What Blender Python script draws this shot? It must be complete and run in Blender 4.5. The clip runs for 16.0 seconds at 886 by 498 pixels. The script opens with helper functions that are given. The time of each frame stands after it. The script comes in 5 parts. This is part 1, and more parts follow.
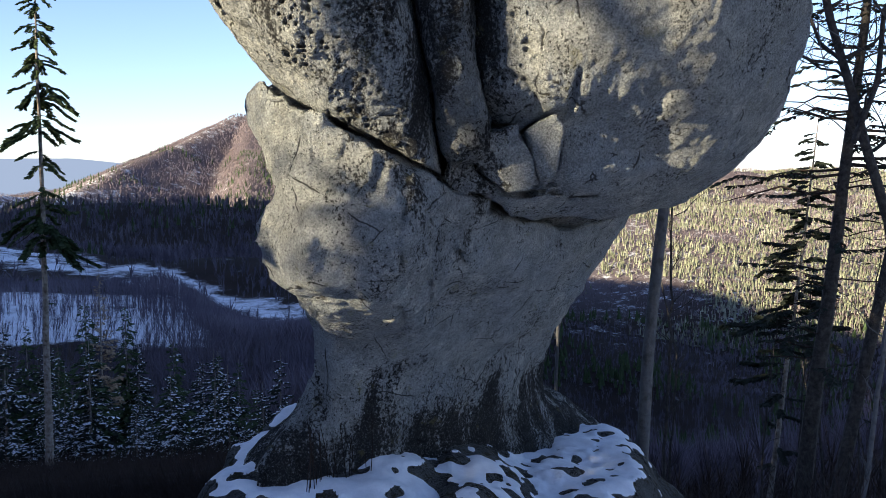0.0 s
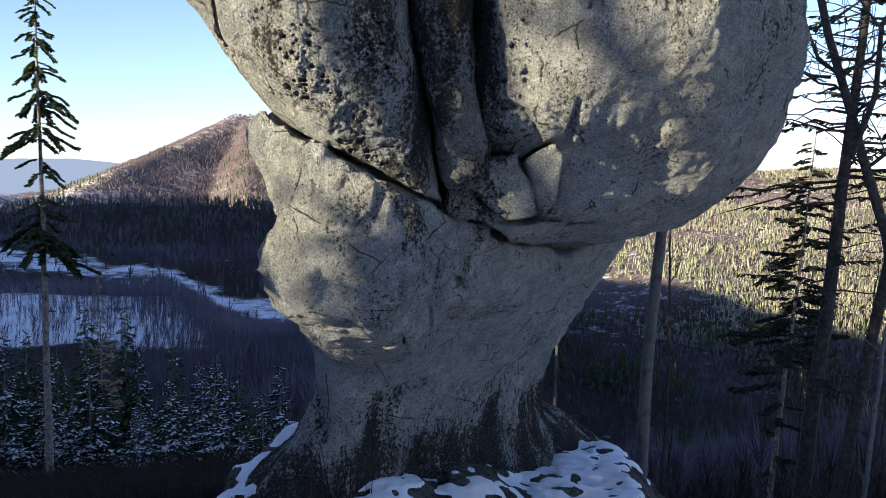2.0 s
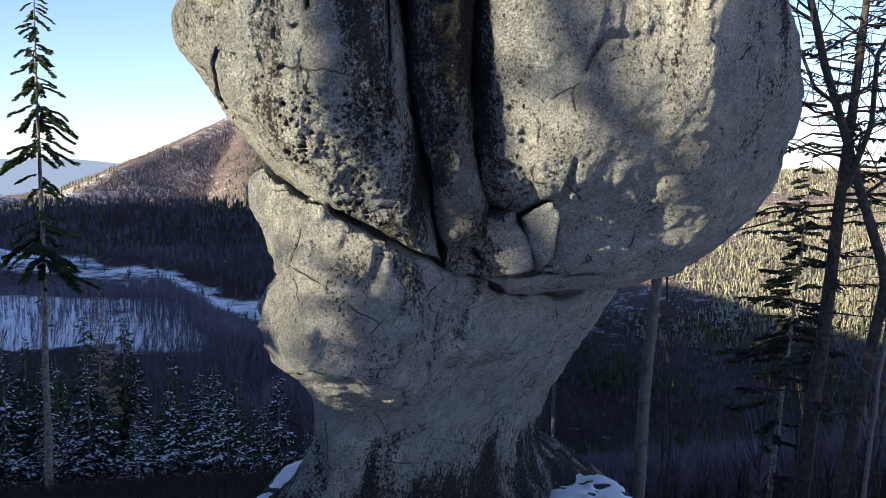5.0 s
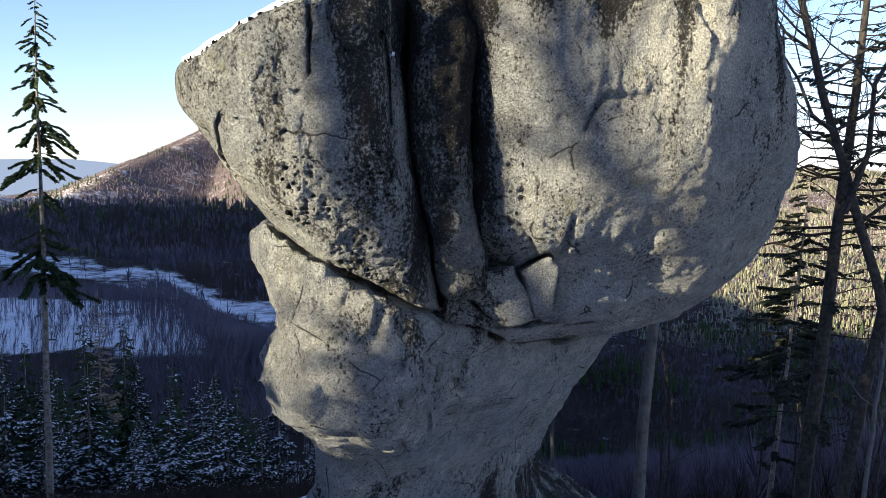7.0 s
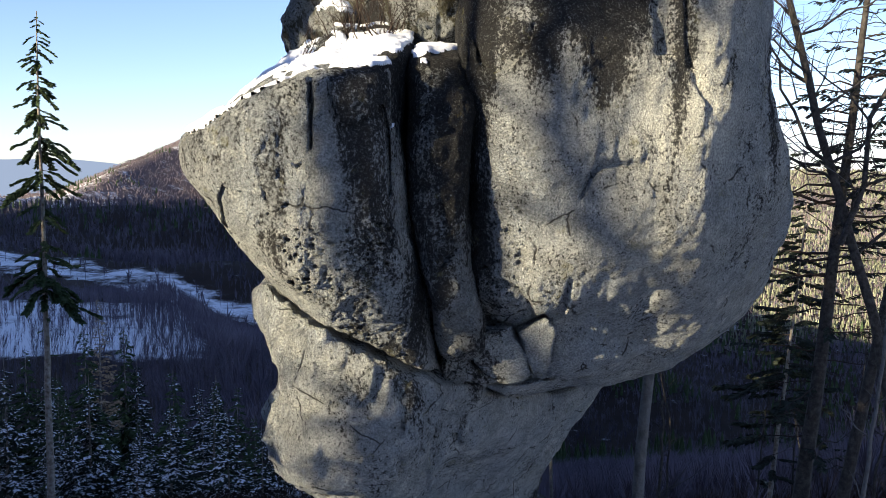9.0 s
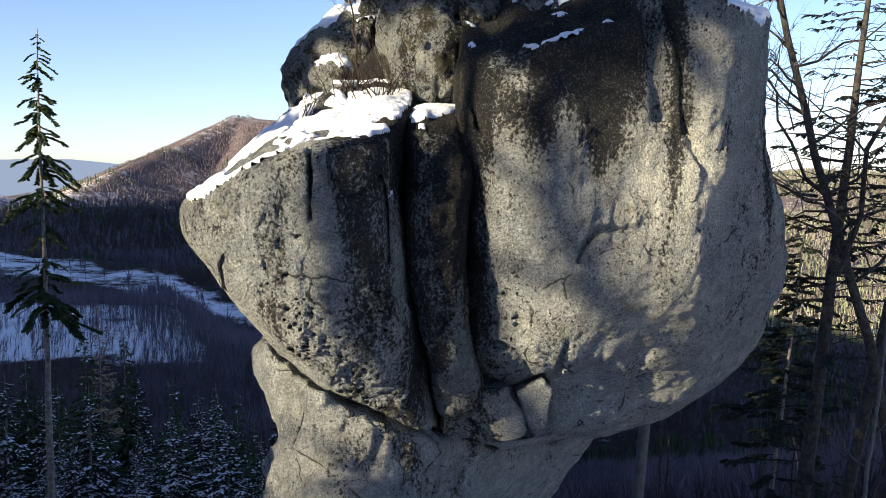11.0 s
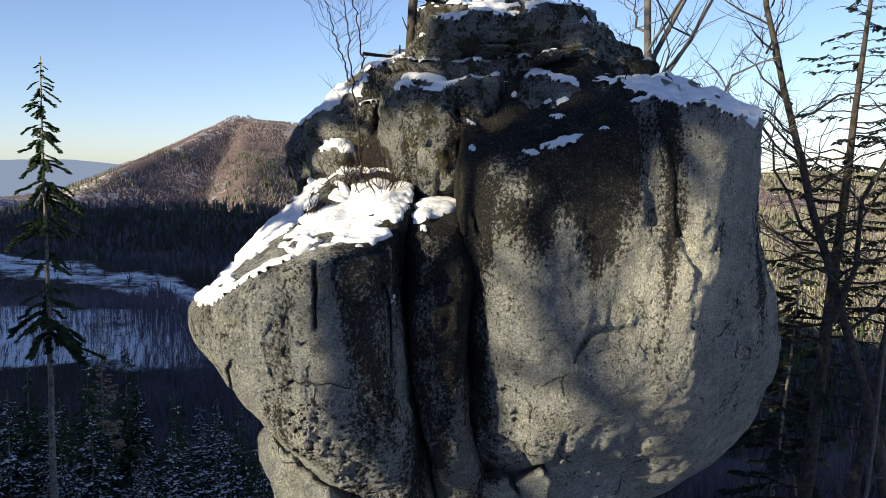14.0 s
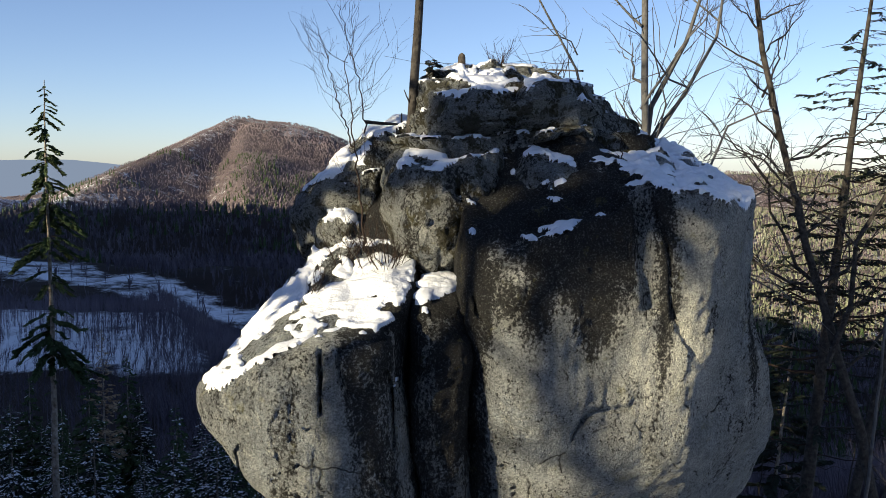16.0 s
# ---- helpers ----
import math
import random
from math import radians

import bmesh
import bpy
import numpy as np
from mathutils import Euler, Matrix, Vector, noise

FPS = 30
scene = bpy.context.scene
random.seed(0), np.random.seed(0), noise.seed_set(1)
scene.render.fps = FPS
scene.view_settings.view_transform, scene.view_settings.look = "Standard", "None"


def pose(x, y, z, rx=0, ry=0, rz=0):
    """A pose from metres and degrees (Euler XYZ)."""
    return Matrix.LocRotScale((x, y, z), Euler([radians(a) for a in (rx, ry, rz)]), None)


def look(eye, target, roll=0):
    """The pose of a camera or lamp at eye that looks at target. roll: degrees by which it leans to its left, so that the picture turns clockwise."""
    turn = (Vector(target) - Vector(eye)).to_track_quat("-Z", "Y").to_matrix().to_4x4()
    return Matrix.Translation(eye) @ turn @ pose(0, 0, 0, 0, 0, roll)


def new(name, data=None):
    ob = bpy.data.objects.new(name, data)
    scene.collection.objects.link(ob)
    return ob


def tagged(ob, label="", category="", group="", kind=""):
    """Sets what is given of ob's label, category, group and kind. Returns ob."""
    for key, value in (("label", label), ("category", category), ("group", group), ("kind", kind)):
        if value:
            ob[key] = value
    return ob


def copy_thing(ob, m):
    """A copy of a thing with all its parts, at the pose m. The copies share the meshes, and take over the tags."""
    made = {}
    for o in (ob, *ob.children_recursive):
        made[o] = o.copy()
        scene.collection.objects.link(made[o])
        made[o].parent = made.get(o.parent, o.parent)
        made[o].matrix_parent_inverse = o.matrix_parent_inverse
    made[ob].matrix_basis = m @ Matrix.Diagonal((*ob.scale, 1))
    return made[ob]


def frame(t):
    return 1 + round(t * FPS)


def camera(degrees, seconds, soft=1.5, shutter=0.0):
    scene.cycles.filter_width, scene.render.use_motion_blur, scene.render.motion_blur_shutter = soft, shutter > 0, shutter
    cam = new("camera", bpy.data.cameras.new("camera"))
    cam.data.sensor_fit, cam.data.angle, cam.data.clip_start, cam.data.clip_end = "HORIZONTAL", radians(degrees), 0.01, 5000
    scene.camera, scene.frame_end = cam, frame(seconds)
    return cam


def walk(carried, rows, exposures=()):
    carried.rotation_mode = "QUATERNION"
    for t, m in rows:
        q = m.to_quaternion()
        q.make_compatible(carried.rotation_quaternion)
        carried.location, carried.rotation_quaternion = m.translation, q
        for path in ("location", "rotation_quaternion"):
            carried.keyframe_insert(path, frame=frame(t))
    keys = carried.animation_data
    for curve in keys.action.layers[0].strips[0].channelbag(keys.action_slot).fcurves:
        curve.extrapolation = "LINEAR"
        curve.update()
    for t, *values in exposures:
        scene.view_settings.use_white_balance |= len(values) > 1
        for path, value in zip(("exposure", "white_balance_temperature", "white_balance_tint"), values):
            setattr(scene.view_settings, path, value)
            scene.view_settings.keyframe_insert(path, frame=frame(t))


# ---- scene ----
# ---- camera and its climb ----
cam = camera(50.0, 16.0, 0.65)
TILT = -5.0
ROWS = [
    (0.0, 0.000, 0.000, 6.000, 0.00),
    (0.5, 0.002, -0.035, 6.130, -0.01),
    (1.0, -0.003, -0.047, 6.204, -0.03),
    (1.5, -0.006, -0.050, 6.292, -0.04),
    (2.0, -0.011, -0.066, 6.387, -0.05),
    (2.5, -0.011, -0.070, 6.491, -0.06),
    (3.0, -0.008, -0.071, 6.625, -0.08),
    (3.5, -0.004, -0.060, 6.743, -0.09),
    (4.0, -0.003, -0.078, 6.877, -0.10),
    (6.5, -0.010, -0.198, 7.687, -0.16),
    (7.0, -0.012, -0.218, 7.908, -0.16),
    (7.5, -0.013, -0.268, 8.133, -0.16),
    (8.0, -0.006, -0.333, 8.364, -0.16),
    (8.5, -0.005, -0.353, 8.568, -0.16),
    (9.0, 0.003, -0.381, 8.782, -0.16),
    (11.5, 0.032, -0.477, 9.863, -0.16),
    (12.0, 0.032, -0.522, 10.084, -0.16),
    (12.5, 0.027, -0.579, 10.289, -0.15),
    (13.0, 0.020, -0.621, 10.519, -0.15),
    (13.5, 0.016, -0.657, 10.752, -0.15),
    (14.0, 0.020, -0.678, 11.020, -0.14),
    (14.5, 0.022, -0.728, 11.306, -0.14),
    (15.0, 0.011, -0.810, 11.626, -0.14),
    (15.5, 0.005, -0.874, 11.910, -0.13),
    (16.0, 0.009, -0.968, 12.200, -0.13),
]
walk(cam, [(t, pose(x, y, z, 90 + TILT, 0, yaw)) for t, x, y, z, yaw in ROWS], [(0.0, 1.28, 6030, 22), (7.0, 1.29, 6030, 22), (9.0, 1.20, 6060, 22), (12.5, 0.90, 6120, 21), (16.0, 0.54, 6100, 19)])

# ---- sky and sun ----
SUN_TURN, SUN_UP = 54.0, 16.0  # degrees to the left of straight behind, degrees above the horizon
to_sun = Vector((-math.sin(radians(SUN_TURN)) * math.cos(radians(SUN_UP)), -math.cos(radians(SUN_TURN)) * math.cos(radians(SUN_UP)), math.sin(radians(SUN_UP))))
world = bpy.data.worlds.new("winter_sky")
scene.world = world
world.use_nodes = True
wn = world.node_tree.nodes
sky = wn.new("ShaderNodeTexSky")
sky.sky_type, sky.sun_disc = "NISHITA", False
sky.sun_elevation, sky.sun_rotation = radians(SUN_UP), math.atan2(to_sun.x, to_sun.y)
sky.altitude, sky.air_density, sky.dust_density, sky.ozone_density = 600, 0.75, 0.5, 1.7
wn["Background"].inputs["Strength"].default_value = 0.105
world.node_tree.links.new(sky.outputs[0], wn["Background"].inputs["Color"])
sun = new("sun", bpy.data.lights.new("sun", "SUN"))
sun.data.energy, sun.data.angle, sun.data.color = 6.8, radians(0.5), (1.0, 0.87, 0.52)
sun.matrix_world = look((0, 0, 0), -to_sun)


# ---- materials ----
def material(name, colours, scale=1.0, rough=0.9, bump=0.3, bump_scale=8.0, detail=8.0, spread=(0.35, 0.65), specular=0.3, island=0.0):
    """A surface of two to four colours mixed by noise at one scale, with finer noise relief."""
    m = bpy.data.materials.new(name)
    m.use_nodes = True
    n, l = m.node_tree.nodes, m.node_tree.links
    b = n["Principled BSDF"]
    b.inputs["Roughness"].default_value = rough
    b.inputs["Specular IOR Level"].default_value = specular
    co = n.new("ShaderNodeTexCoord")
    tx = n.new("ShaderNodeTexNoise")
    tx.inputs["Scale"].default_value, tx.inputs["Detail"].default_value, tx.inputs["Roughness"].default_value = scale, detail, 0.65
    l.new(co.outputs["Object"], tx.inputs["Vector"])
    ramp = n.new("ShaderNodeValToRGB")
    l.new(tx.outputs["Fac"], ramp.inputs["Fac"])
    e = ramp.color_ramp.elements
    while len(e) < len(colours):
        e.new(0.5)
    for i, c in enumerate(colours):
        e[i].position, e[i].color = spread[0] + (spread[1] - spread[0]) * i / max(1, len(colours) - 1), (*c, 1)
    colour = ramp.outputs["Color"]
    if island:  # single trees differ in tone
        geo = n.new("ShaderNodeNewGeometry")
        hsv = n.new("ShaderNodeHueSaturation")
        vary = n.new("ShaderNodeMapRange")
        vary.inputs["To Min"].default_value, vary.inputs["To Max"].default_value = 1 - island, 1 + island
        l.new(geo.outputs["Random Per Island"], vary.inputs["Value"])
        l.new(vary.outputs[0], hsv.inputs["Value"])
        l.new(colour, hsv.inputs["Color"])
        colour = hsv.outputs["Color"]
    l.new(colour, b.inputs["Base Color"])
    if bump:
        t2 = n.new("ShaderNodeTexNoise")
        t2.inputs["Scale"].default_value, t2.inputs["Detail"].default_value = bump_scale, 6
        l.new(co.outputs["Object"], t2.inputs["Vector"])
        bp = n.new("ShaderNodeBump")
        bp.inputs["Strength"].default_value, bp.inputs["Distance"].default_value = bump, 0.1
        l.new(t2.outputs["Fac"], bp.inputs["Height"])
        l.new(bp.outputs["Normal"], b.inputs["Normal"])
    return m


def wire(m):
    return m.node_tree.nodes, m.node_tree.links


def rock_material(name, lichen, moss=0.0, tone=1.0, speckle=0.5, cap=0.0, foot=False, column=False):
    """Weathered limestone: grey and buff, dark lichen in runs down the face, pale scars, fine pocks."""
    m = bpy.data.materials.new(name)
    m.use_nodes = True
    n, l = wire(m)
    b = n["Principled BSDF"]
    b.inputs["Roughness"].default_value, b.inputs["Specular IOR Level"].default_value = 0.95, 0.15
    co = n.new("ShaderNodeTexCoord").outputs["Object"]

    def noise(scale, detail=6, stretch=(1, 1, 1), shift=0.0, roughness=0.6):
        mp = n.new("ShaderNodeMapping")
        mp.inputs["Scale"].default_value, mp.inputs["Location"].default_value = stretch, (shift, shift, shift)
        l.new(co, mp.inputs["Vector"])
        t = n.new("ShaderNodeTexNoise")
        t.inputs["Scale"].default_value, t.inputs["Detail"].default_value, t.inputs["Roughness"].default_value = scale, detail, roughness
        l.new(mp.outputs[0], t.inputs["Vector"])
        return t.outputs["Fac"]

    def ramp(fac, a, b2):
        r = n.new("ShaderNodeMapRange")
        r.inputs["From Min"].default_value, r.inputs["From Max"].default_value = a, b2
        l.new(fac, r.inputs["Value"])
        return r.outputs[0]

    def mix(fac, c1, c2, kind="MIX"):
        x = n.new("ShaderNodeMix")
        x.data_type, x.blend_type = "RGBA", kind
        for sock, v in ((x.inputs[0], fac), (x.inputs[6], c1), (x.inputs[7], c2)):
            if isinstance(v, (int, float)):
                sock.default_value = v
            elif isinstance(v, tuple):
                sock.default_value = (*v, 1)
            else:
                l.new(v, sock)
        return x.outputs[2]

    def times(a, b2, op="MULTIPLY"):
        x = n.new("ShaderNodeMath")
        x.operation, x.use_clamp = op, True
        for sock, v in ((x.inputs[0], a), (x.inputs[1], b2)):
            if isinstance(v, (int, float)):
                sock.default_value = v
            else:
                l.new(v, sock)
        return x.outputs[0]

    def add(a, k, b2):
        x = n.new("ShaderNodeMath")
        x.operation = "MULTIPLY_ADD"
        for sock, v in ((x.inputs[0], a), (x.inputs[1], k), (x.inputs[2], b2)):
            if isinstance(v, (int, float)):
                sock.default_value = v
            else:
                l.new(v, sock)
        return x.outputs[0]

    t = tone
    sep = n.new("ShaderNodeSeparateXYZ")
    l.new(co, sep.inputs[0])
    X, Z = sep.outputs["X"], sep.outputs["Z"]
    c = mix(ramp(noise(0.7, 5), 0.38, 0.62), (0.352 * t, 0.38 * t, 0.395 * t), (0.435 * t, 0.445 * t, 0.42 * t))
    c = mix(ramp(noise(3.5, 9, shift=3.0, roughness=0.75), 0.42, 0.60), c, mix(0.55, c, (0.165 * t, 0.172 * t, 0.168 * t)))
    c = mix(times(ramp(noise(2.2, 8, shift=8.0, roughness=0.7), 0.56, 0.64), 0.7), c, (0.55 * t, 0.56 * t, 0.52 * t))
    if cap:  # pale calcite wash below the shoulder, painted brighter for the sunlit patch there
        sunlit_wash = times(times(ramp(X, 2.3, 2.9), ramp(X, 4.3, 3.7)), times(ramp(Z, 8.3, 9.1), ramp(Z, 11.7, 10.9)))
        c = mix(times(sunlit_wash, ramp(noise(1.3, 7, (1, 1, 0.6), 61.0, 0.7), 0.40, 0.56)), c, (0.60 * t, 0.60 * t, 0.54 * t))
    # sandy grain
    lo_grain, hi_grain = (0.66, 1.2) if foot else (0.60, 1.26)
    grain = noise(34, 5, shift=1.0, roughness=0.75)
    c = mix(ramp(grain, 0.40, 0.60), mix(1.0, c, (lo_grain,) * 3, "MULTIPLY"), mix(1.0, c, (hi_grain,) * 3, "MULTIPLY"))
    # black crusts of lichen, from crumbs to palm-sized spots, in drifts
    fine = noise(21, 6, (1, 1, 0.8), 6.0, 0.75)
    drift = noise(1.1, 5, shift=21.0)
    spots = add(drift, 0.5, fine)
    c = mix(times(ramp(spots, 0.865 - 0.05 * speckle, 0.905 - 0.05 * speckle), 0.9), c, (0.035, 0.034, 0.032))
    # pin-holes
    hole = n.new("ShaderNodeTexVoronoi")
    hole.inputs["Scale"].default_value = 16
    l.new(co, hole.inputs["Vector"])
    holes = times(ramp(hole.outputs["Distance"], 0.20, 0.12), ramp(noise(1.6, 4, shift=33.0), 0.50, 0.58))
    c = mix(times(holes, 0.85), c, (0.03, 0.029, 0.028))
    # lichen in vertical runs, with crumbling edges
    runs = add(add(fine, 0.8, -0.125), 1.0, noise(1.5, 8, (1, 1, 0.22), 5.0, 0.65))
    if cap:  # black growth spreads from the top of the head, tree shade painted in with it
        growth_shade = times(ramp(Z, 9.5, 11.3), times(ramp(X, 3.4, 2.6), ramp(X, -3.2, 0.6)))
        # lichen streaks, deepened in colour to stand for tree shadows as well
        place = add(noise(0.9, 5, (1, 1, 0.35), 40.0), 0.7, X)
        bands = n.new("ShaderNodeValToRGB")
        l.new(ramp(place, -3.65, 6.35), bands.inputs["Fac"])
        stops = [(0.0, 0.0), (0.26, 0.0), (0.30, 0.7), (0.44, 1.0), (0.47, 0.2), (0.565, 0.05), (0.60, 0.75), (0.63, 0.25), (0.655, 0.0), (0.69, 0.0), (0.712, 0.7), (0.735, 0.0), (0.86, 0.1), (0.885, 0.6), (0.905, 0.0)]
        el = bands.color_ramp.elements
        while len(el) < len(stops):
            el.new(0.5)
        for k, (at, g) in enumerate(stops):
            el[k].position, el[k].color = at, (g, g, g, 1)
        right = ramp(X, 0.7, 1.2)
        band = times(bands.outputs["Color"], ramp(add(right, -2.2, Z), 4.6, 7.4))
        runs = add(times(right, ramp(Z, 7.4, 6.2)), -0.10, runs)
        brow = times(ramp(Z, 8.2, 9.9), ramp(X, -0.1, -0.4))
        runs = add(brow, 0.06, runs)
        runs = add(growth_shade, 0.29 * cap, add(times(band, add(right, 0.3, 0.7)), 0.30, runs))
    if column:  # blackened above, clean at the broken lower end
        runs = add(ramp(Z, 7.5, 8.7), 0.20, runs)
    if foot:  # dark weathered crust round the foot of the stem
        runs = add(ramp(Z, 3.4, 1.6), 0.27, runs)
        # seeps below the joint with the head
        runs = add(times(ramp(Z, 4.0, 5.6), times(ramp(X, -1.9, -0.9), ramp(X, 1.0, 0.2))), 0.11, runs)
    clean = ramp(grain, 0.54, 0.62)
    cover = times(ramp(runs, 0.97 - lichen * 0.42, 1.06 - lichen * 0.42), add(clean, -0.22, 0.95))
    c = mix(cover, c, (0.024, 0.023, 0.023))
    if moss:
        c = mix(times(ramp(add(fine, 0.4, noise(3.0, 6, shift=12.0)), 0.88 - moss * 0.2, 0.94 - moss * 0.2), 0.8), c, (0.06, 0.052, 0.024))
    c = mix(times(ramp(noise(2.8, 8, shift=15.0, roughness=0.7), 0.60, 0.68), 0.35), c, (0.30, 0.28, 0.11))
    # hairline joints
    bend = n.new("ShaderNodeMix")
    bend.data_type, bend.blend_type = "RGBA", "LINEAR_LIGHT"
    bend.inputs[0].default_value = 0.14 if foot else 0.35
    wob = n.new("ShaderNodeTexNoise")
    wob.inputs["Scale"].default_value, wob.inputs["Detail"].default_value = 1.3, 6
    l.new(co, wob.inputs["Vector"])
    l.new(co, bend.inputs[6])
    l.new(wob.outputs["Color"], bend.inputs[7])
    net_of = n.new("ShaderNodeTexVoronoi")
    net_of.feature = "DISTANCE_TO_EDGE"
    net_of.inputs["Scale"].default_value = 0.9 if foot else 0.6
    l.new(bend.outputs[2], net_of.inputs["Vector"])
    crack = times(ramp(net_of.outputs["Distance"], 0.012, 0.003), ramp(noise(2.0, 4, shift=51.0), 0.49 if foot else 0.52, 0.54 if foot else 0.57))
    c = mix(times(crack, 0.85), c, (0.03, 0.028, 0.025))
    l.new(c, b.inputs["Base Color"])
    v = n.new("ShaderNodeTexVoronoi")
    v.inputs["Scale"].default_value = 20
    l.new(co, v.inputs["Vector"])
    pock = ramp(v.outputs["Distance"], 0.0, 0.4)
    h = add(noise(30, 8, shift=4.0, roughness=0.75), 4.0, pock)
    h = add(noise(70, 3, shift=24.0, roughness=0.7), 1.2, h)
    h = add(noise(7, 4, shift=14.0), 4.0, h)
    h = add(holes, -2.5, add(crack, -1.5, h))
    bp = n.new("ShaderNodeBump")
    bp.inputs["Strength"].default_value, bp.inputs["Distance"].default_value = 1.0, 0.075
    l.new(h, bp.inputs["Height"])
    l.new(bp.outputs["Normal"], b.inputs["Normal"])
    return m


ROCK_STEM = rock_material("stem_limestone", 0.12, 0.0, 1.35, 0.5, 0.0, True)
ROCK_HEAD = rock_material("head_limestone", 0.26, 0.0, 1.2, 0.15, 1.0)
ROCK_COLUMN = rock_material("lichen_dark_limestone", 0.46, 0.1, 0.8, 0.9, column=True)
ROCK_CROWN = rock_material("mossy_limestone", 0.42, 0.85, 1.0, 0.8)
ROCK_BASE = rock_material("earthy_limestone", 0.35, 0.6, 0.45, 0.8)
SNOW = material("snow", [(0.62, 0.65, 0.70), (0.76, 0.78, 0.82)], 4.0, 0.65, 0.3, 30, spread=(0.3, 0.6))
BARK = material("grey_bark", [(0.02, 0.018, 0.016), (0.045, 0.04, 0.036), (0.075, 0.068, 0.06)], 6.0, 0.95, 0.6, 20)
BEECH_BARK = material("beech_bark", [(0.07, 0.07, 0.07), (0.11, 0.108, 0.107), (0.055, 0.052, 0.05)], 3.0, 0.85, 0.4, 14)
SPRUCE_BARK = material("spruce_bark", [(0.10, 0.08, 0.06), (0.22, 0.19, 0.16), (0.32, 0.30, 0.27)], 5.0, 0.95, 0.6, 18)
TWIG = material("twig_bark", [(0.018, 0.012, 0.010), (0.042, 0.029, 0.023)], 2.0, 0.95, 0)
# valley tone of the leafless woods, blue shade and haze put into its colour
SHADED_WOOD = material("shaded_woodland", [(0.06, 0.054, 0.075), (0.11, 0.098, 0.125), (0.18, 0.16, 0.19)], 0.03, 1.0, 0, spread=(0.3, 0.7))
# hill tone of the same woods, painted sunlit brown and cooled by haze
SUNNY_WOOD = material("sunlit_beech_woodland", [(0.155, 0.127, 0.135), (0.23, 0.187, 0.195), (0.31, 0.255, 0.26)], 0.02, 1.0, 0, spread=(0.3, 0.7), island=0.22)
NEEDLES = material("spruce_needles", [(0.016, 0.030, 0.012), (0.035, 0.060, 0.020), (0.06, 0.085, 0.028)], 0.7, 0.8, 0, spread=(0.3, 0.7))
# darker copy of the spruce needles, with shade painted into the green
SHADED_NEEDLES = material("shaded_spruce_needles", [(0.009, 0.013, 0.009), (0.020, 0.029, 0.017)], 0.9, 0.8, 0)
# far needles, paler for frost and for sunlight painted into the colour
SUNLIT_NEEDLES = material("hillside_conifers", [(0.10, 0.115, 0.07), (0.18, 0.19, 0.125), (0.30, 0.31, 0.24)], 0.02, 0.9, 0, spread=(0.3, 0.7), island=0.38)
LARCH = material("larch_twigs", [(0.26, 0.185, 0.115), (0.38, 0.29, 0.19)], 1.0, 0.9, 0)
OLD_WOOD = material("old_wood", [(0.06, 0.05, 0.04), (0.13, 0.11, 0.09)], 8.0, 0.9, 0.5, 30)


def land_material():
    """Leaf-brown woodland floor, with snow where the land's snow cover says so, broken up in patches."""
    m = bpy.data.materials.new("winter_land")
    m.use_nodes = True
    n, l = wire(m)
    b = n["Principled BSDF"]
    b.inputs["Roughness"].default_value, b.inputs["Specular IOR Level"].default_value = 1.0, 0.1
    co = n.new("ShaderNodeTexCoord").outputs["Object"]
    t1, t2 = n.new("ShaderNodeTexNoise"), n.new("ShaderNodeTexNoise")
    t1.inputs["Scale"].default_value, t1.inputs["Detail"].default_value, t1.inputs["Roughness"].default_value = 0.045, 10, 0.8
    t2.inputs["Scale"].default_value, t2.inputs["Detail"].default_value = 0.05, 8
    for t in (t1, t2):
        l.new(co, t.inputs["Vector"])
    soil = n.new("ShaderNodeValToRGB")
    soil.color_ramp.elements[0].color, soil.color_ramp.elements[1].color = (0.013, 0.010, 0.009, 1), (0.050, 0.037, 0.031, 1)
    l.new(t2.outputs["Fac"], soil.inputs["Fac"])
    litter = n.new("ShaderNodeAttribute")
    litter.attribute_name = "leaf_litter"
    leaf = n.new("ShaderNodeMix")
    leaf.data_type = "RGBA"
    # leaf-litter colour, cooled a little to paint in distant haze
    leaf.inputs[7].default_value = (0.12, 0.098, 0.102, 1)
    l.new(litter.outputs["Fac"], leaf.inputs[0])
    l.new(soil.outputs["Color"], leaf.inputs[6])
    at = n.new("ShaderNodeAttribute")
    at.attribute_name = "snow_cover"
    add = n.new("ShaderNodeMath")
    add.operation = "ADD"
    l.new(at.outputs["Fac"], add.inputs[0])
    l.new(t1.outputs["Fac"], add.inputs[1])
    r = n.new("ShaderNodeMapRange")
    r.inputs["From Min"].default_value, r.inputs["From Max"].default_value = 0.95, 1.08
    l.new(add.outputs[0], r.inputs["Value"])
    x = n.new("ShaderNodeMix")
    x.data_type = "RGBA"
    l.new(r.outputs[0], x.inputs[0])
    l.new(leaf.outputs[2], x.inputs[6])
    x.inputs[7].default_value = (0.72, 0.74, 0.78, 1)
    l.new(x.outputs[2], b.inputs["Base Color"])
    return m


LAND = land_material()


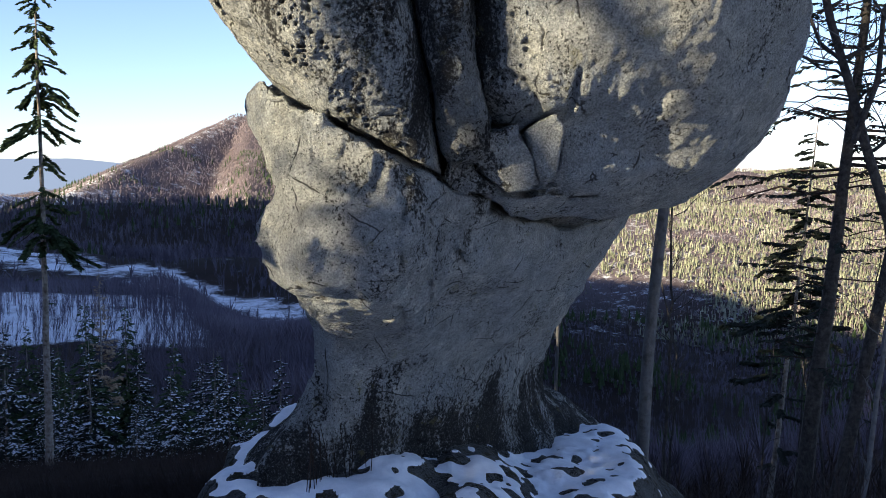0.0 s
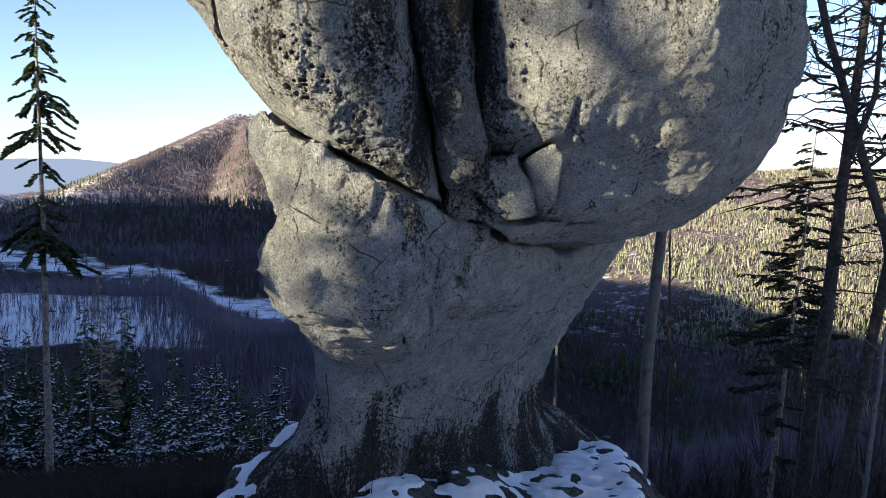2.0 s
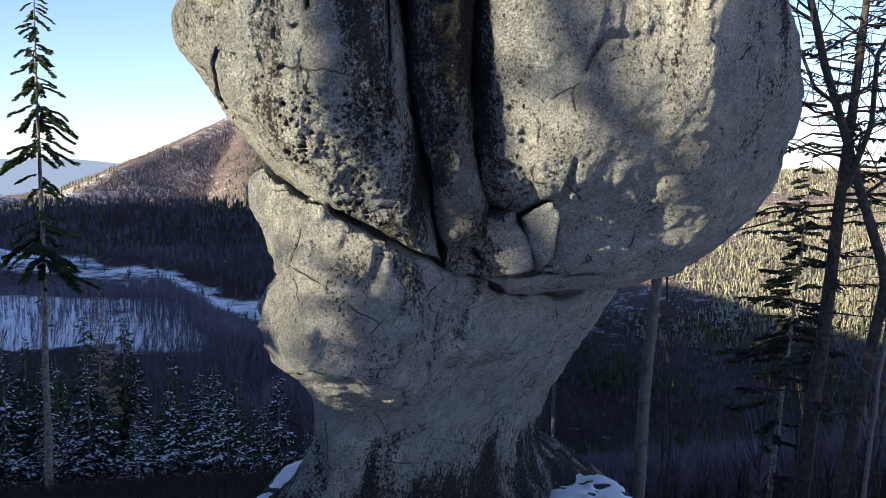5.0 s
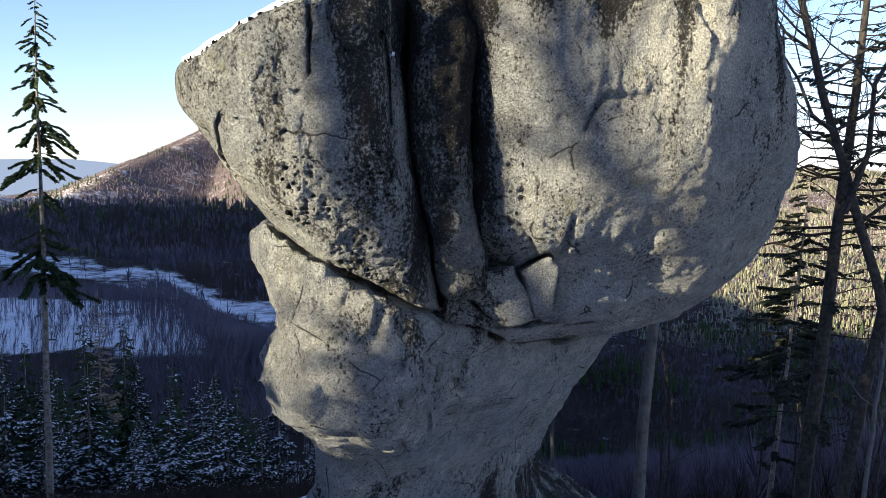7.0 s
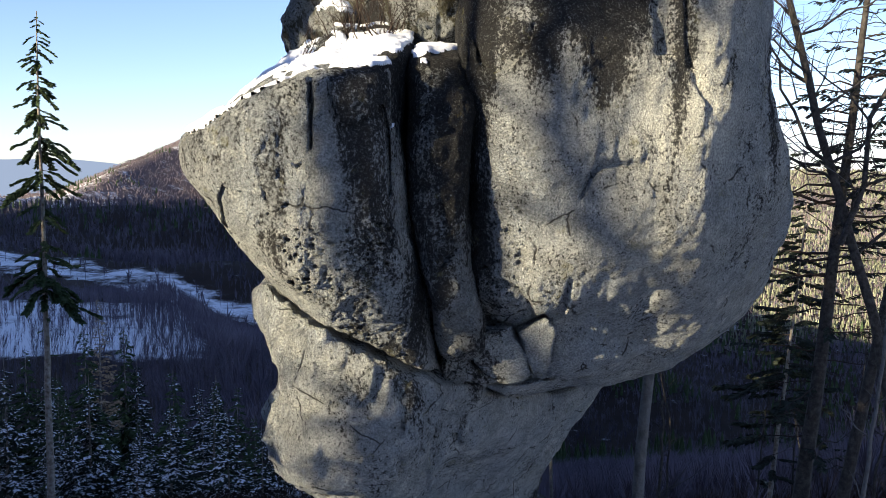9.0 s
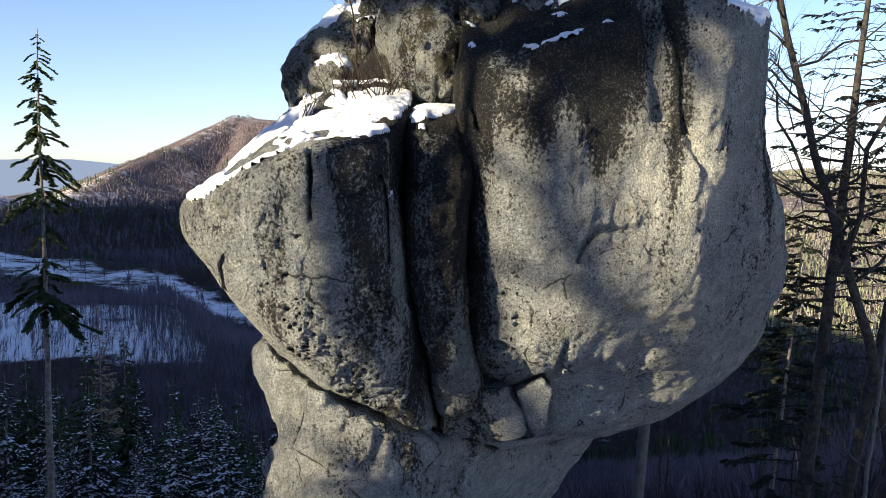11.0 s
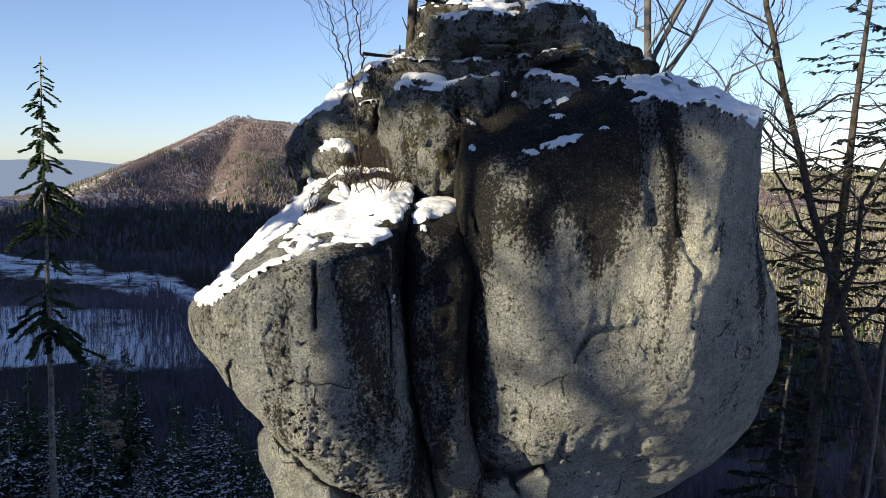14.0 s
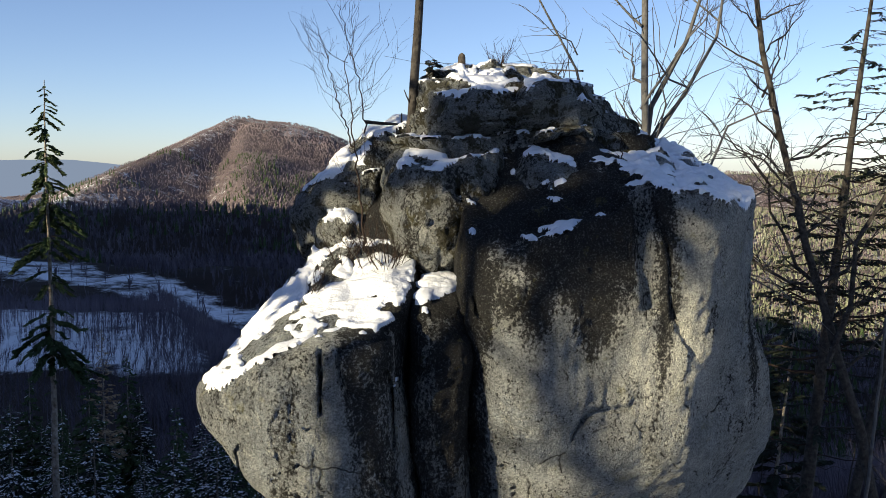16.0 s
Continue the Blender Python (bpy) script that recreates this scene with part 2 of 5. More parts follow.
# ---- shaping tools ----
def link_mesh(name, verts, faces, mat, parent=None, smooth=True, label=""):
    me = bpy.data.meshes.new(name)
    verts, faces = np.asarray(verts, np.float32), np.asarray(faces, np.int32)
    k = faces.shape[1]
    me.vertices.add(len(verts))
    me.vertices.foreach_set("co", verts.ravel())
    me.loops.add(faces.size)
    me.loops.foreach_set("vertex_index", faces.ravel())
    me.polygons.add(len(faces))
    me.polygons.foreach_set("loop_start", np.arange(len(faces), dtype=np.int32) * k)
    me.polygons.foreach_set("use_smooth", np.full(len(faces), smooth))
    me.update(calc_edges=True)
    me.validate()
    me.materials.append(mat)
    ob = new(name, me)
    if parent:
        ob.parent = parent
    if label:
        tagged(ob, label)
    return ob


LATTICE = np.random.RandomState(7).rand(64, 64, 64).astype(np.float32) * 2 - 1
FLAT = LATTICE.ravel()


def value_noise(p, scale, seed=0):
    """Smooth noise in -1..1 at points p (N x 3), with features about 1/scale metres wide."""
    q = p * scale + np.float32(seed * 7.31)
    i = np.floor(q).astype(np.int32)
    f = (q - i).astype(np.float32)
    f = f * f * (3 - 2 * f)
    x0, y0, z0 = (i & 63).T
    x1, y1, z1 = ((i + 1) & 63).T
    x0, x1, y0, y1 = x0 * 4096, x1 * 4096, y0 * 64, y1 * 64
    u, v, w = f.T
    take = FLAT.take
    a = take(x0 + y0 + z0)
    a += (take(x1 + y0 + z0) - a) * u
    b = take(x0 + y1 + z0)
    b += (take(x1 + y1 + z0) - b) * u
    c = take(x0 + y0 + z1)
    c += (take(x1 + y0 + z1) - c) * u
    d = take(x0 + y1 + z1)
    d += (take(x1 + y1 + z1) - d) * u
    a += (b - a) * v
    c += (d - c) * v
    return a + (c - a) * w


def fractal(p, scale, octaves=4, seed=0, gain=0.5):
    out, amp = 0, 1.0
    for o in range(octaves):
        out = out + amp * value_noise(p, scale * 2.03 ** o, seed + o)
        amp *= gain
    return out


def smin(a, b, k):
    h = np.clip(0.5 + 0.5 * (b - a) / k, 0, 1)
    return b * (1 - h) + a * h - k * h * (1 - h)


def smax(a, b, k):
    return -smin(-a, -b, k)


def seg(p, a, b, r, flat=(1, 1, 1)):
    """Distance to a rounded bar from a to b."""
    f = np.array(flat, np.float32)
    a, b = np.array(a) * f, np.array(b) * f
    q = p * f - a
    d = b - a
    t = np.clip(q @ d / (d @ d), 0, 1)
    return np.linalg.norm(q - t[:, None] * d, axis=1) - r


def ball(p, c, r):
    """Distance to an ellipsoid."""
    r = np.array(r, np.float32)
    q = np.linalg.norm((p - np.array(c, np.float32)) / r, axis=1)
    return (q - 1) * r.min()


def glide(z, zs, vs):
    """Smoothed interpolation of vs at zs."""
    g = np.linspace(zs[0], zs[-1], 400)
    v = np.interp(g, zs, vs)
    w = 27
    ker = np.hanning(w)
    v = np.convolve(np.pad(v, w // 2, mode="edge"), ker / ker.sum(), mode="valid")
    return np.interp(z, g, v)


def loft(p, rows, power=2.5, shear=0.0):
    """Distance-like value of a body lofted through sections. rows: z, left x, right x, middle y, half depth."""
    r = np.array(rows, np.float64)
    x, y, z = p.T
    xl, xr, yc, hd = (glide(z, r[:, 0], r[:, i]) for i in (1, 2, 3, 4))
    xc, hw = (xl + xr) / 2, np.maximum((xr - xl) / 2, 0.02)
    hd = np.maximum(hd, 0.02)
    s, q = np.abs((x - xc) / hw), np.abs((y - yc - shear * (x - xc)) / hd)
    if isinstance(power, tuple):
        power = np.where(x < xc, power[0], power[1])
    d = ((s ** power + q ** power) ** (1 / power) - 1) * np.minimum(hw, hd)
    return smax(smax(d, r[0, 0] - z, 0.3), z - r[-1, 0], 0.3)


def net(fn, lo, hi, h):
    """The zero surface of fn as quads, by surface nets; fine points are computed near the surface only."""
    lo, hi = np.array(lo, np.float64), np.array(hi, np.float64)
    k = 4
    nb = np.ceil((hi - lo) / (h * k)).astype(int)
    n = nb * k
    ci = np.stack(np.meshgrid(*[np.arange(m) for m in nb], indexing="ij"), -1).reshape(-1, 3)
    cd = fn((lo + (ci + 0.5) * h * k).astype(np.float32))
    V = np.repeat(np.repeat(np.repeat(cd.reshape(nb), k, 0), k, 1), k, 2).astype(np.float32)
    near = (np.abs(cd) < h * k * 1.0 + 0.10).reshape(nb)
    near = np.repeat(np.repeat(np.repeat(near, k, 0), k, 1), k, 2)
    idx = np.argwhere(near)
    V[near] = fn((lo + (idx + 0.5) * h).astype(np.float32))
    V = np.pad(V, 1, constant_values=1.0)
    lo = lo - h * 0.5
    S = V < 0
    c = [S[a:S.shape[0] - 1 + a, b:S.shape[1] - 1 + b, d:S.shape[2] - 1 + d] for a in (0, 1) for b in (0, 1) for d in (0, 1)]
    tot = sum(x.astype(np.int8) for x in c)
    act = (tot > 0) & (tot < 8)
    cells = np.argwhere(act)
    num = np.full(act.shape, -1, np.int32)
    num[act] = np.arange(len(cells))
    acc, cnt = np.zeros((len(cells), 3)), np.zeros(len(cells))
    corners = [(a, b, d) for a in (0, 1) for b in (0, 1) for d in (0, 1)]
    for a in corners:
        for ax in range(3):
            if a[ax]:
                continue
            b = list(a)
            b[ax] = 1
            va, vb = V[tuple((cells + a).T)], V[tuple((cells + b).T)]
            m = (va < 0) != (vb < 0)
            t = np.where(m, va / np.where(m, va - vb, 1), 0)
            pt = np.array(a, float) + t[:, None] * (np.array(b) - np.array(a))
            acc[m] += pt[m]
            cnt[m] += 1
    verts = lo + (cells + acc / cnt[:, None]) * h
    quads = []
    for ax in range(3):
        b, c2 = (ax + 1) % 3, (ax + 2) % 3
        sl = [slice(1, -1)] * 3
        sl[ax] = slice(0, -1)
        s0 = S[tuple(sl)]
        sl[ax] = slice(1, None)
        s1 = S[tuple(sl)]
        e = np.argwhere(s0 != s1)
        flip = s0[tuple(e.T)]
        off = np.ones(3, int)
        off[ax] = 0
        e = e + off
        ids = []
        for db, dc in ((0, 0), (1, 0), (1, 1), (0, 1)):
            o = e.copy()
            o[:, b] -= db
            o[:, c2] -= dc
            ids.append(num[tuple(o.T)])
        q = np.stack(ids, 1)
        q[~flip] = q[~flip][:, ::-1]
        quads.append(q)
    q = np.concatenate(quads)
    return verts, q[(q >= 0).all(1)]


# ---- the mushroom rock ----
FINE = 0.042


def seam(x):
    """Height of the slanting joint between the stem and the head."""
    return glide(x, [-4, -3, -0.2, 1.2, 2.5, 4, 6], [7.75, 7.4, 5.95, 5.2, 5.13, 5.38, 6.0])


def warp(p, amount=0.25, scale=0.7, seed=3):
    return p + amount * np.stack([value_noise(p, scale, seed + i) for i in range(3)], 1)


def rough(p, big, scale, seed, small=0.011, scarp=0.010):
    """Uneven weathered relief: broad swells, scaly steps and grain."""
    n = fractal(p, scale, 3, seed, 0.42)
    steps = np.abs(value_noise(p * np.float32([1, 1, 1.5]), 3.1, seed + 11)) + 0.5 * np.abs(value_noise(p, 6.7, seed + 12))
    crack = np.exp(-(value_noise(p * np.float32([1.3, 1.3, 0.7]), 1.1, seed + 13) / 0.06) ** 2) * (value_noise(p, 0.9, seed + 17) > 0.0)
    w = p * np.float32(2.4) + 0.7 * np.stack([value_noise(p, 2.5, seed + 18 + i) for i in range(3)], 1)
    i = np.floor(w).astype(np.int32) & 63
    facet = LATTICE[i[:, 0], i[:, 1], i[:, 2]]
    q = fractal(p * np.float32([1, 1, 0.8]), 1.0, 4, seed + 31, 0.55) * 3.2
    fl = np.floor(q)
    fr = q - fl
    spall = fl + np.clip((fr - 0.42) / 0.16, 0, 1)
    runnel = fractal(p * np.float32([1, 1, 0.18]), 3.2, 2, seed + 22)
    return big * n + 0.010 * steps + small * fractal(p, 9, 3, seed + 14, 0.65) + 0.07 * crack + 0.009 * facet + 0.010 * runnel + scarp * (spall + 0.5)


def broken(p, scale, seed):
    """Angular breaks: flat facets that meet at sharp edges."""
    w = p + (0.35 / scale) * np.stack([value_noise(p, 1.3 * scale, seed + 61 + i) for i in range(3)], 1)
    i = np.floor(w * scale + seed * 3.7).astype(np.int32)
    f = w * scale + seed * 3.7 - i
    i &= 63
    tilt = [LATTICE[i[:, 0], i[:, 1], (i[:, 2] + k) & 63] for k in (5, 11, 17, 23)]
    return tilt[0] + (f[:, 0] - 0.5) * tilt[1] * 1.5 + (f[:, 2] - 0.5) * tilt[2] * 1.5


def pits(p, cell, share, depth, seed, stretch=1.0):
    """Small round hollows weathered into a face, counted by x and z."""
    q = np.stack([p[:, 0], p[:, 2] * stretch], 1) / cell
    i = np.floor(q).astype(np.int32)
    a, b = i[:, 0] & 63, i[:, 1] & 63
    r1, r2, r3 = LATTICE[a, b, seed & 63], LATTICE[a, b, (seed + 1) & 63], LATTICE[a, b, (seed + 2) & 63]
    c = i + 0.5 + 0.22 * np.stack([r1, r2], 1)
    size = np.clip(0.27 + 0.16 * r3, 0.1, 0.42)
    r = np.linalg.norm((q - c) * np.stack([1.0 - 0.25 * r2, 1.0 + 0.25 * r1], 1), axis=1) / size
    on = (LATTICE[a, b, (seed + 3) & 63] * 0.5 + 0.5) < share
    return np.where(on, depth * np.clip(1.1 - r, 0, 0.5) / 0.5 * (0.6 + 0.4 * r3), 0)


def near(v, lo, hi, edge):
    return np.clip((v - lo) / edge, 0, 1) * np.clip((hi - v) / edge, 0, 1)


def cut(d, p, a, b, r, soft=0.03, wobble=0.06, flat=(1, 0.4, 1)):
    """A crack from a to b."""
    d = np.array(d)
    m = seg(p, a, b, r, flat) < 0.3
    if m.any():
        q = p[m]
        d[m] = smax(d[m], -seg(q + wobble * np.stack([value_noise(q, 2.3, 91 + i) for i in range(3)], 1), a, b, r, flat), soft)
    return d


def stem(p):
    w = warp(p, 0.10, 0.9, 11)
    d = loft(w, [(-1.5, -3.9, 5.0, 18.6, 3.6), (0.0, -3.6, 3.5, 18.4, 3.1), (0.8, -3.4, 2.6, 18.0, 2.7), (1.4, -3.0, 2.1, 17.75, 2.4), (2.0, -2.5, 2.0, 17.65, 2.25), (2.6, -2.2, 2.2, 17.55, 2.1),
                 (3.3, -2.0, 2.65, 17.3, 2.1), (4.0, -1.93, 3.0, 16.85, 2.2), (4.6, -1.9, 3.35, 16.35, 2.3), (5.2, -1.8, 3.7, 16.3, 2.3), (6.0, -1.8, 3.7, 15.8, 2.3), (7.4, -2.0, 3.0, 15.3, 2.2)], 2.5, 0.95)
    nose = loft(w, [(3.4, -1.8, 0.0, 14.9, 1.0), (4.0, -2.02, -0.2, 14.4, 1.7), (4.5, -2.4, -0.15, 13.9, 1.95), (5.1, -2.45, -0.05, 13.6, 1.95), (5.6, -2.25, 0.1, 13.7, 1.85), (6.2, -2.5, 0.1, 13.7, 1.7), (6.7, -2.76, -0.3, 13.6, 1.4), (7.0, -2.76, -0.9, 13.6, 1.15), (7.25, -2.6, -1.5, 13.6, 0.8)], 2.6)
    d = smin(d, nose, 0.35)
    d = smax(d, p[:, 2] - seam(p[:, 0]) + 0.02, 0.10)
    d = cut(d, p, (1.15, 14.9, 3.95), (1.5, 15.5, 3.65), 0.05)
    d = cut(d, p, (-2.25, 11.9, 6.5), (-2.1, 11.6, 5.7), 0.03)
    d = cut(d, p, (-1.05, 11.6, 5.0), (-1.0, 11.9, 4.2), 0.045)
    d = cut(d, p, (-0.85, 11.5, 5.4), (-0.8, 11.6, 4.9), 0.035)
    d = cut(d, p, (0.35, 13.3, 4.9), (0.5, 13.9, 4.3), 0.05)
    d = cut(d, p, (1.0, 14.7, 4.95), (1.35, 15.0, 4.9), 0.05)
    return d + rough(p, 0.05, 1.1, 20, 0.016, 0.022) + 0.022 * broken(p, 0.9, 23) + 0.010 * broken(p, 2.0, 24) + 0.17 * (np.abs(value_noise(w, 1.25, 131)) - 0.3) + 0.06 * (np.abs(value_noise(p, 2.9, 137)) - 0.3) + 0.03 * near(p[:, 2], 0.5, 3.2, 0.8) * np.abs(value_noise(p, 4.0, 37))


def rock_base(p):
    w = warp(p, 0.25, 0.6, 13)
    d = loft(w, [(-4.0, -7.0, 7.0, 17.0, 6.5), (-1.0, -5.0, 4.8, 16.6, 4.6), (0.0, -4.3, 4.1, 16.5, 4.0), (0.6, -3.9, 3.6, 16.4, 3.6), (1.0, -3.6, 3.2, 16.3, 3.2), (1.6, -3.3, 2.7, 16.2, 2.8)], 2.6, 0.4)
    right = np.clip((p[:, 0] - 0.1) / 1.4, 0, 1)
    top = 1.08 + 0.13 * (1 - 1.2 * right) * (p[:, 1] - 13.5) - 0.48 * right - 0.25 * np.exp(-((p[:, 0] + 0.1) / 0.45) ** 2)
    d = smax(d, p[:, 2] - top, 0.25)
    return d + 0.10 * fractal(p, 1.3, 4, 21) + 0.03 * fractal(p, 7, 3, 33)


def left_lobe(p):
    w = warp(p, 0.08, 0.8, 5)
    d = loft(w, [(5.6, -1.5, -0.05, 13.6, 1.0), (6.3, -1.8, -0.08, 13.4, 1.4), (6.9, -2.05, -0.14, 13.35, 1.75), (7.4, -2.48, -0.27, 13.3, 1.97), (8.0, -3.02, -0.38, 13.3, 2.18), (8.6, -3.42, -0.45, 13.3, 2.2), (9.1, -3.44, -0.47, 13.3, 2.25), (9.6, -3.08, -0.48, 13.3, 2.3), (10.2, -2.6, -0.45, 13.6, 2.45), (11.3, -2.3, -0.4, 14.0, 2.7)], (2.6, 4.5))
    x, y, z = p.T
    top = 9.97 + 0.28 * (y - 11.3) - 0.56 * np.maximum(-1.6 - x, 0) + 0.10 * fractal(p, 1.2, 3, 44)
    d = smax(d, z - top, 0.12)
    d = smax(d, seam(x) + 0.03 - z, 0.10)
    d = cut(d, p, (-1.56, 11.1, 10.3), (-1.53, 11.05, 9.1), 0.026, 0.03, 0.12, (1, 0.12, 1))
    d = cut(d, p, (-1.53, 11.0, 8.95), (-1.7, 11.02, 8.8), 0.03)
    d = cut(d, p, (-2.15, 11.0, 8.9), (-2.05, 11.0, 8.0), 0.022)
    d = cut(d, p, (-1.85, 10.98, 7.9), (-1.72, 10.98, 7.75), 0.08)
    zone = near(z, 6.0, 8.4, 0.5) * near(x, -2.2, -0.4, 0.4) * np.clip((value_noise(p, 1.3, 47) + 0.45) / 0.3, 0, 1)
    d = d + zone * (pits(p, 0.066, 0.42, 0.06, 3, 1.3) + pits(p + np.float32(0.4), 0.10, 0.18, 0.085, 9, 1.6))
    return d + rough(p, 0.06, 1.3, 40)


def middle_column(p):
    w = warp(p, 0.05, 1.2, 8)
    d = loft(w, [(6.0, 0.0, 0.62, 13.5, 0.9), (6.6, -0.06, 0.6, 13.2, 1.1), (7.1, -0.15, 0.5, 13.1, 1.2), (7.4, -0.24, 0.42, 13.1, 1.2), (7.9, -0.34, 0.42, 13.0, 1.2), (9.0, -0.43, 0.46, 13.0, 1.25), (9.7, -0.46, 0.46, 13.15, 1.25), (10.1, -0.46, 0.42, 13.5, 1.3), (10.5, -0.4, 0.4, 14.0, 1.2)], 4.0, 0.12)
    d = cut(d, p, (-0.8, 11.75, 7.16), (1.0, 11.75, 7.36), 0.075)
    d = cut(d, p, (-0.1, 11.75, 7.6), (0.25, 11.8, 7.75), 0.04)
    return d + rough(p, 0.03, 1.6, 60)


def prism(p, corners, front, back, lean, soft):
    """A block with the given outline in x and z (clockwise from the upper left), its face leaning back downwards."""
    x, y, z = p.T
    d = smax(front + lean * (6.4 - z) - y, y - back, soft)
    for (ax, az), (bx, bz) in zip(corners, corners[1:] + corners[:1]):
        k = math.hypot(bx - ax, bz - az)
        d = smax(d, ((x - ax) * -(bz - az) + (z - az) * (bx - ax)) / k, soft)
    return d


def pocket(d, p):
    """The hollow that holds the wedged stones."""
    d = np.array(d)
    m = (np.abs(p[:, 0] - 1.0) < 1.0) & (np.abs(p[:, 2] - 6.1) < 0.9) & (p[:, 1] < 15)
    if m.any():
        q = p[m] + np.float32([0, 0, -0.03])
        d[m] = smax(d[m], 0.024 - np.minimum(wedge_stone_a(q), wedge_stone_b(q)), 0.03)
    return d


def wedge_stone_a(p):
    d = prism(warp(p, 0.05, 2.2, 55), [(0.38, 6.46), (1.0, 6.55), (1.19, 6.22), (1.37, 5.79), (1.22, 5.68), (0.88, 5.66), (0.48, 6.02)], 12.74, 14.1, 0.50, 0.045)
    return d + 0.03 * fractal(p, 2.5, 4, 160) + 0.03 * np.abs(value_noise(p, 3.0, 161))


def wedge_stone_b(p):
    d = prism(warp(p, 0.05, 2.2, 65), [(1.05, 6.47), (1.47, 6.68), (1.64, 6.46), (1.63, 6.03), (1.46, 5.70), (1.37, 5.75), (1.22, 6.1)], 12.70, 14.1, 0.50, 0.04)
    return d + 0.03 * fractal(p, 2.5, 4, 170) + 0.03 * np.abs(value_noise(p, 3.0, 171))


def right_lobe(p):
    w = warp(p, 0.10, 0.7, 15)
    d = loft(w, [(5.2, 1.5, 3.9, 16.4, 1.6), (5.8, 1.0, 4.55, 16.2, 2.1), (6.3, 0.5, 5.0, 15.9, 2.4), (6.9, 0.28, 5.3, 15.6, 2.75), (7.5, 0.26, 5.45, 15.4, 2.9), (8.1, 0.26, 5.5, 15.3, 3.0), (9.0, 0.26, 5.42, 15.2, 3.1), (9.7, 0.26, 5.17, 15.2, 3.15), (10.4, 0.26, 5.05, 15.0, 3.15), (10.9, 0.26, 5.02, 15.1, 2.95), (11.4, 0.3, 4.9, 15.1, 2.95), (11.9, 0.35, 4.8, 15.1, 2.95), (12.5, 0.45, 4.5, 15.8, 2.75), (13.1, 0.6, 4.2, 16.2, 2.6)], (4.5, 3.2), 0.22)
    d = smin(d, ball(w, (1.25, 13.95, 7.05), (1.15, 1.42, 0.72)), 0.3)
    d = smin(d, ball(w, (2.0, 14.35, 6.12), (0.85, 1.35, 0.62)), 0.2)
    d = smin(d, ball(w, (1.0, 14.4, 6.0), (0.9, 1.3, 0.5)), 0.15)
    pillar = seg(w, (3.75, 13.15, 9.7), (3.85, 12.95, 11.7), 0.8)
    d = smin(d, pillar, 0.4)
    d = cut(d, p, (2.85, 12.2, 12.0), (2.9, 11.95, 10.3), 0.10, 0.15)
    d = cut(d, p, (2.35, 11.7, 8.45), (3.0, 11.9, 8.75), 0.05)
    d = cut(d, p, (4.7, 12.9, 10.6), (4.75, 12.95, 9.5), 0.07, 0.1)
    x, y, z = p.T
    d = d + near(x, 0.4, 1.3, 0.25) * near(z, 6.4, 8.6, 0.4) * (pits(p, 0.14, 0.35, 0.09, 21, 1.6) + pits(p + np.float32(0.3), 0.09, 0.3, 0.06, 25))
    d = d + 0.03 * near(x, 1.9, 3.4, 0.4) * near(z, 6.0, 11.0, 1.0) * np.abs(value_noise(p * np.float32([1, 1, 0.3]), 5.0, 57))
    top = glide(x, [-0.5, 0.3, 0.66, 1.66, 2.43, 3.04, 4.2, 5.2], [10.75, 10.78, 10.80, 11.15, 11.58, 11.86, 11.70, 11.3])
    corner = glide(z, [5.5, 7.1, 8.0, 8.6, 9.4, 11.0, 13.0], [14.3, 13.2, 12.75, 12.55, 12.42, 12.3, 12.4]) + 0.12 * value_noise(p, 0.8, 87)
    d = smax(d, ((x - 3.95) * 0.9 - (y - corner)) * 0.743, 0.18)
    d = smax(d, z - top - (0.60 - 0.42 * np.clip((x - 2.2) / 0.8, 0, 1)) * (y - 12.0) + 0.16 * fractal(p, 1.7, 4, 83, 0.6), 0.05)
    d = smax(d, seam(x) - z, 0.12)
    d = d + rough(p, 0.07, 0.9, 80) 
    d = cut(d, p, (0.45, 12.75, 6.48), (1.05, 12.65, 6.52), 0.055, 0.02, 0.05)
    d = cut(d, p, (1.05, 12.65, 6.53), (1.62, 12.75, 6.72), 0.05, 0.02, 0.05)
    d = cut(d, p, (1.62, 12.8, 6.72), (1.74, 12.9, 6.42), 0.035, 0.02, 0.04)
    return pocket(d, p)


def lower_ledge(p):
    w = warp(p, 0.10, 1.0, 25)
    d = loft(w, [(4.8, 0.3, 2.8, 16.9, 1.6), (5.2, 0.1, 3.3, 16.4, 2.0), (5.6, -0.05, 3.7, 15.75, 2.2), (6.0, -0.1, 3.9, 15.4, 2.3), (6.4, 0.0, 3.9, 15.5, 2.0)], (4.0, 2.6), 0.5)
    d = smax(d, seam(p[:, 0]) + 0.02 - p[:, 2], 0.08)
    d = cut(d, p, (0.3, 13.0, 5.70), (2.6, 14.2, 5.55), 0.05)
    d = cut(d, p, (1.05, 13.2, 5.5), (1.1, 13.6, 5.0), 0.04)
    d = d + rough(p, 0.05, 1.4, 100, 0.011, 0.02) + 0.10 * (np.abs(value_noise(w * np.float32([0.6, 1, 1.8]), 1.6, 133)) - 0.3)
    return smax(d, p[:, 2] - 5.72 - 0.9 * np.maximum(p[:, 0] - 1.6, 0), 0.06)


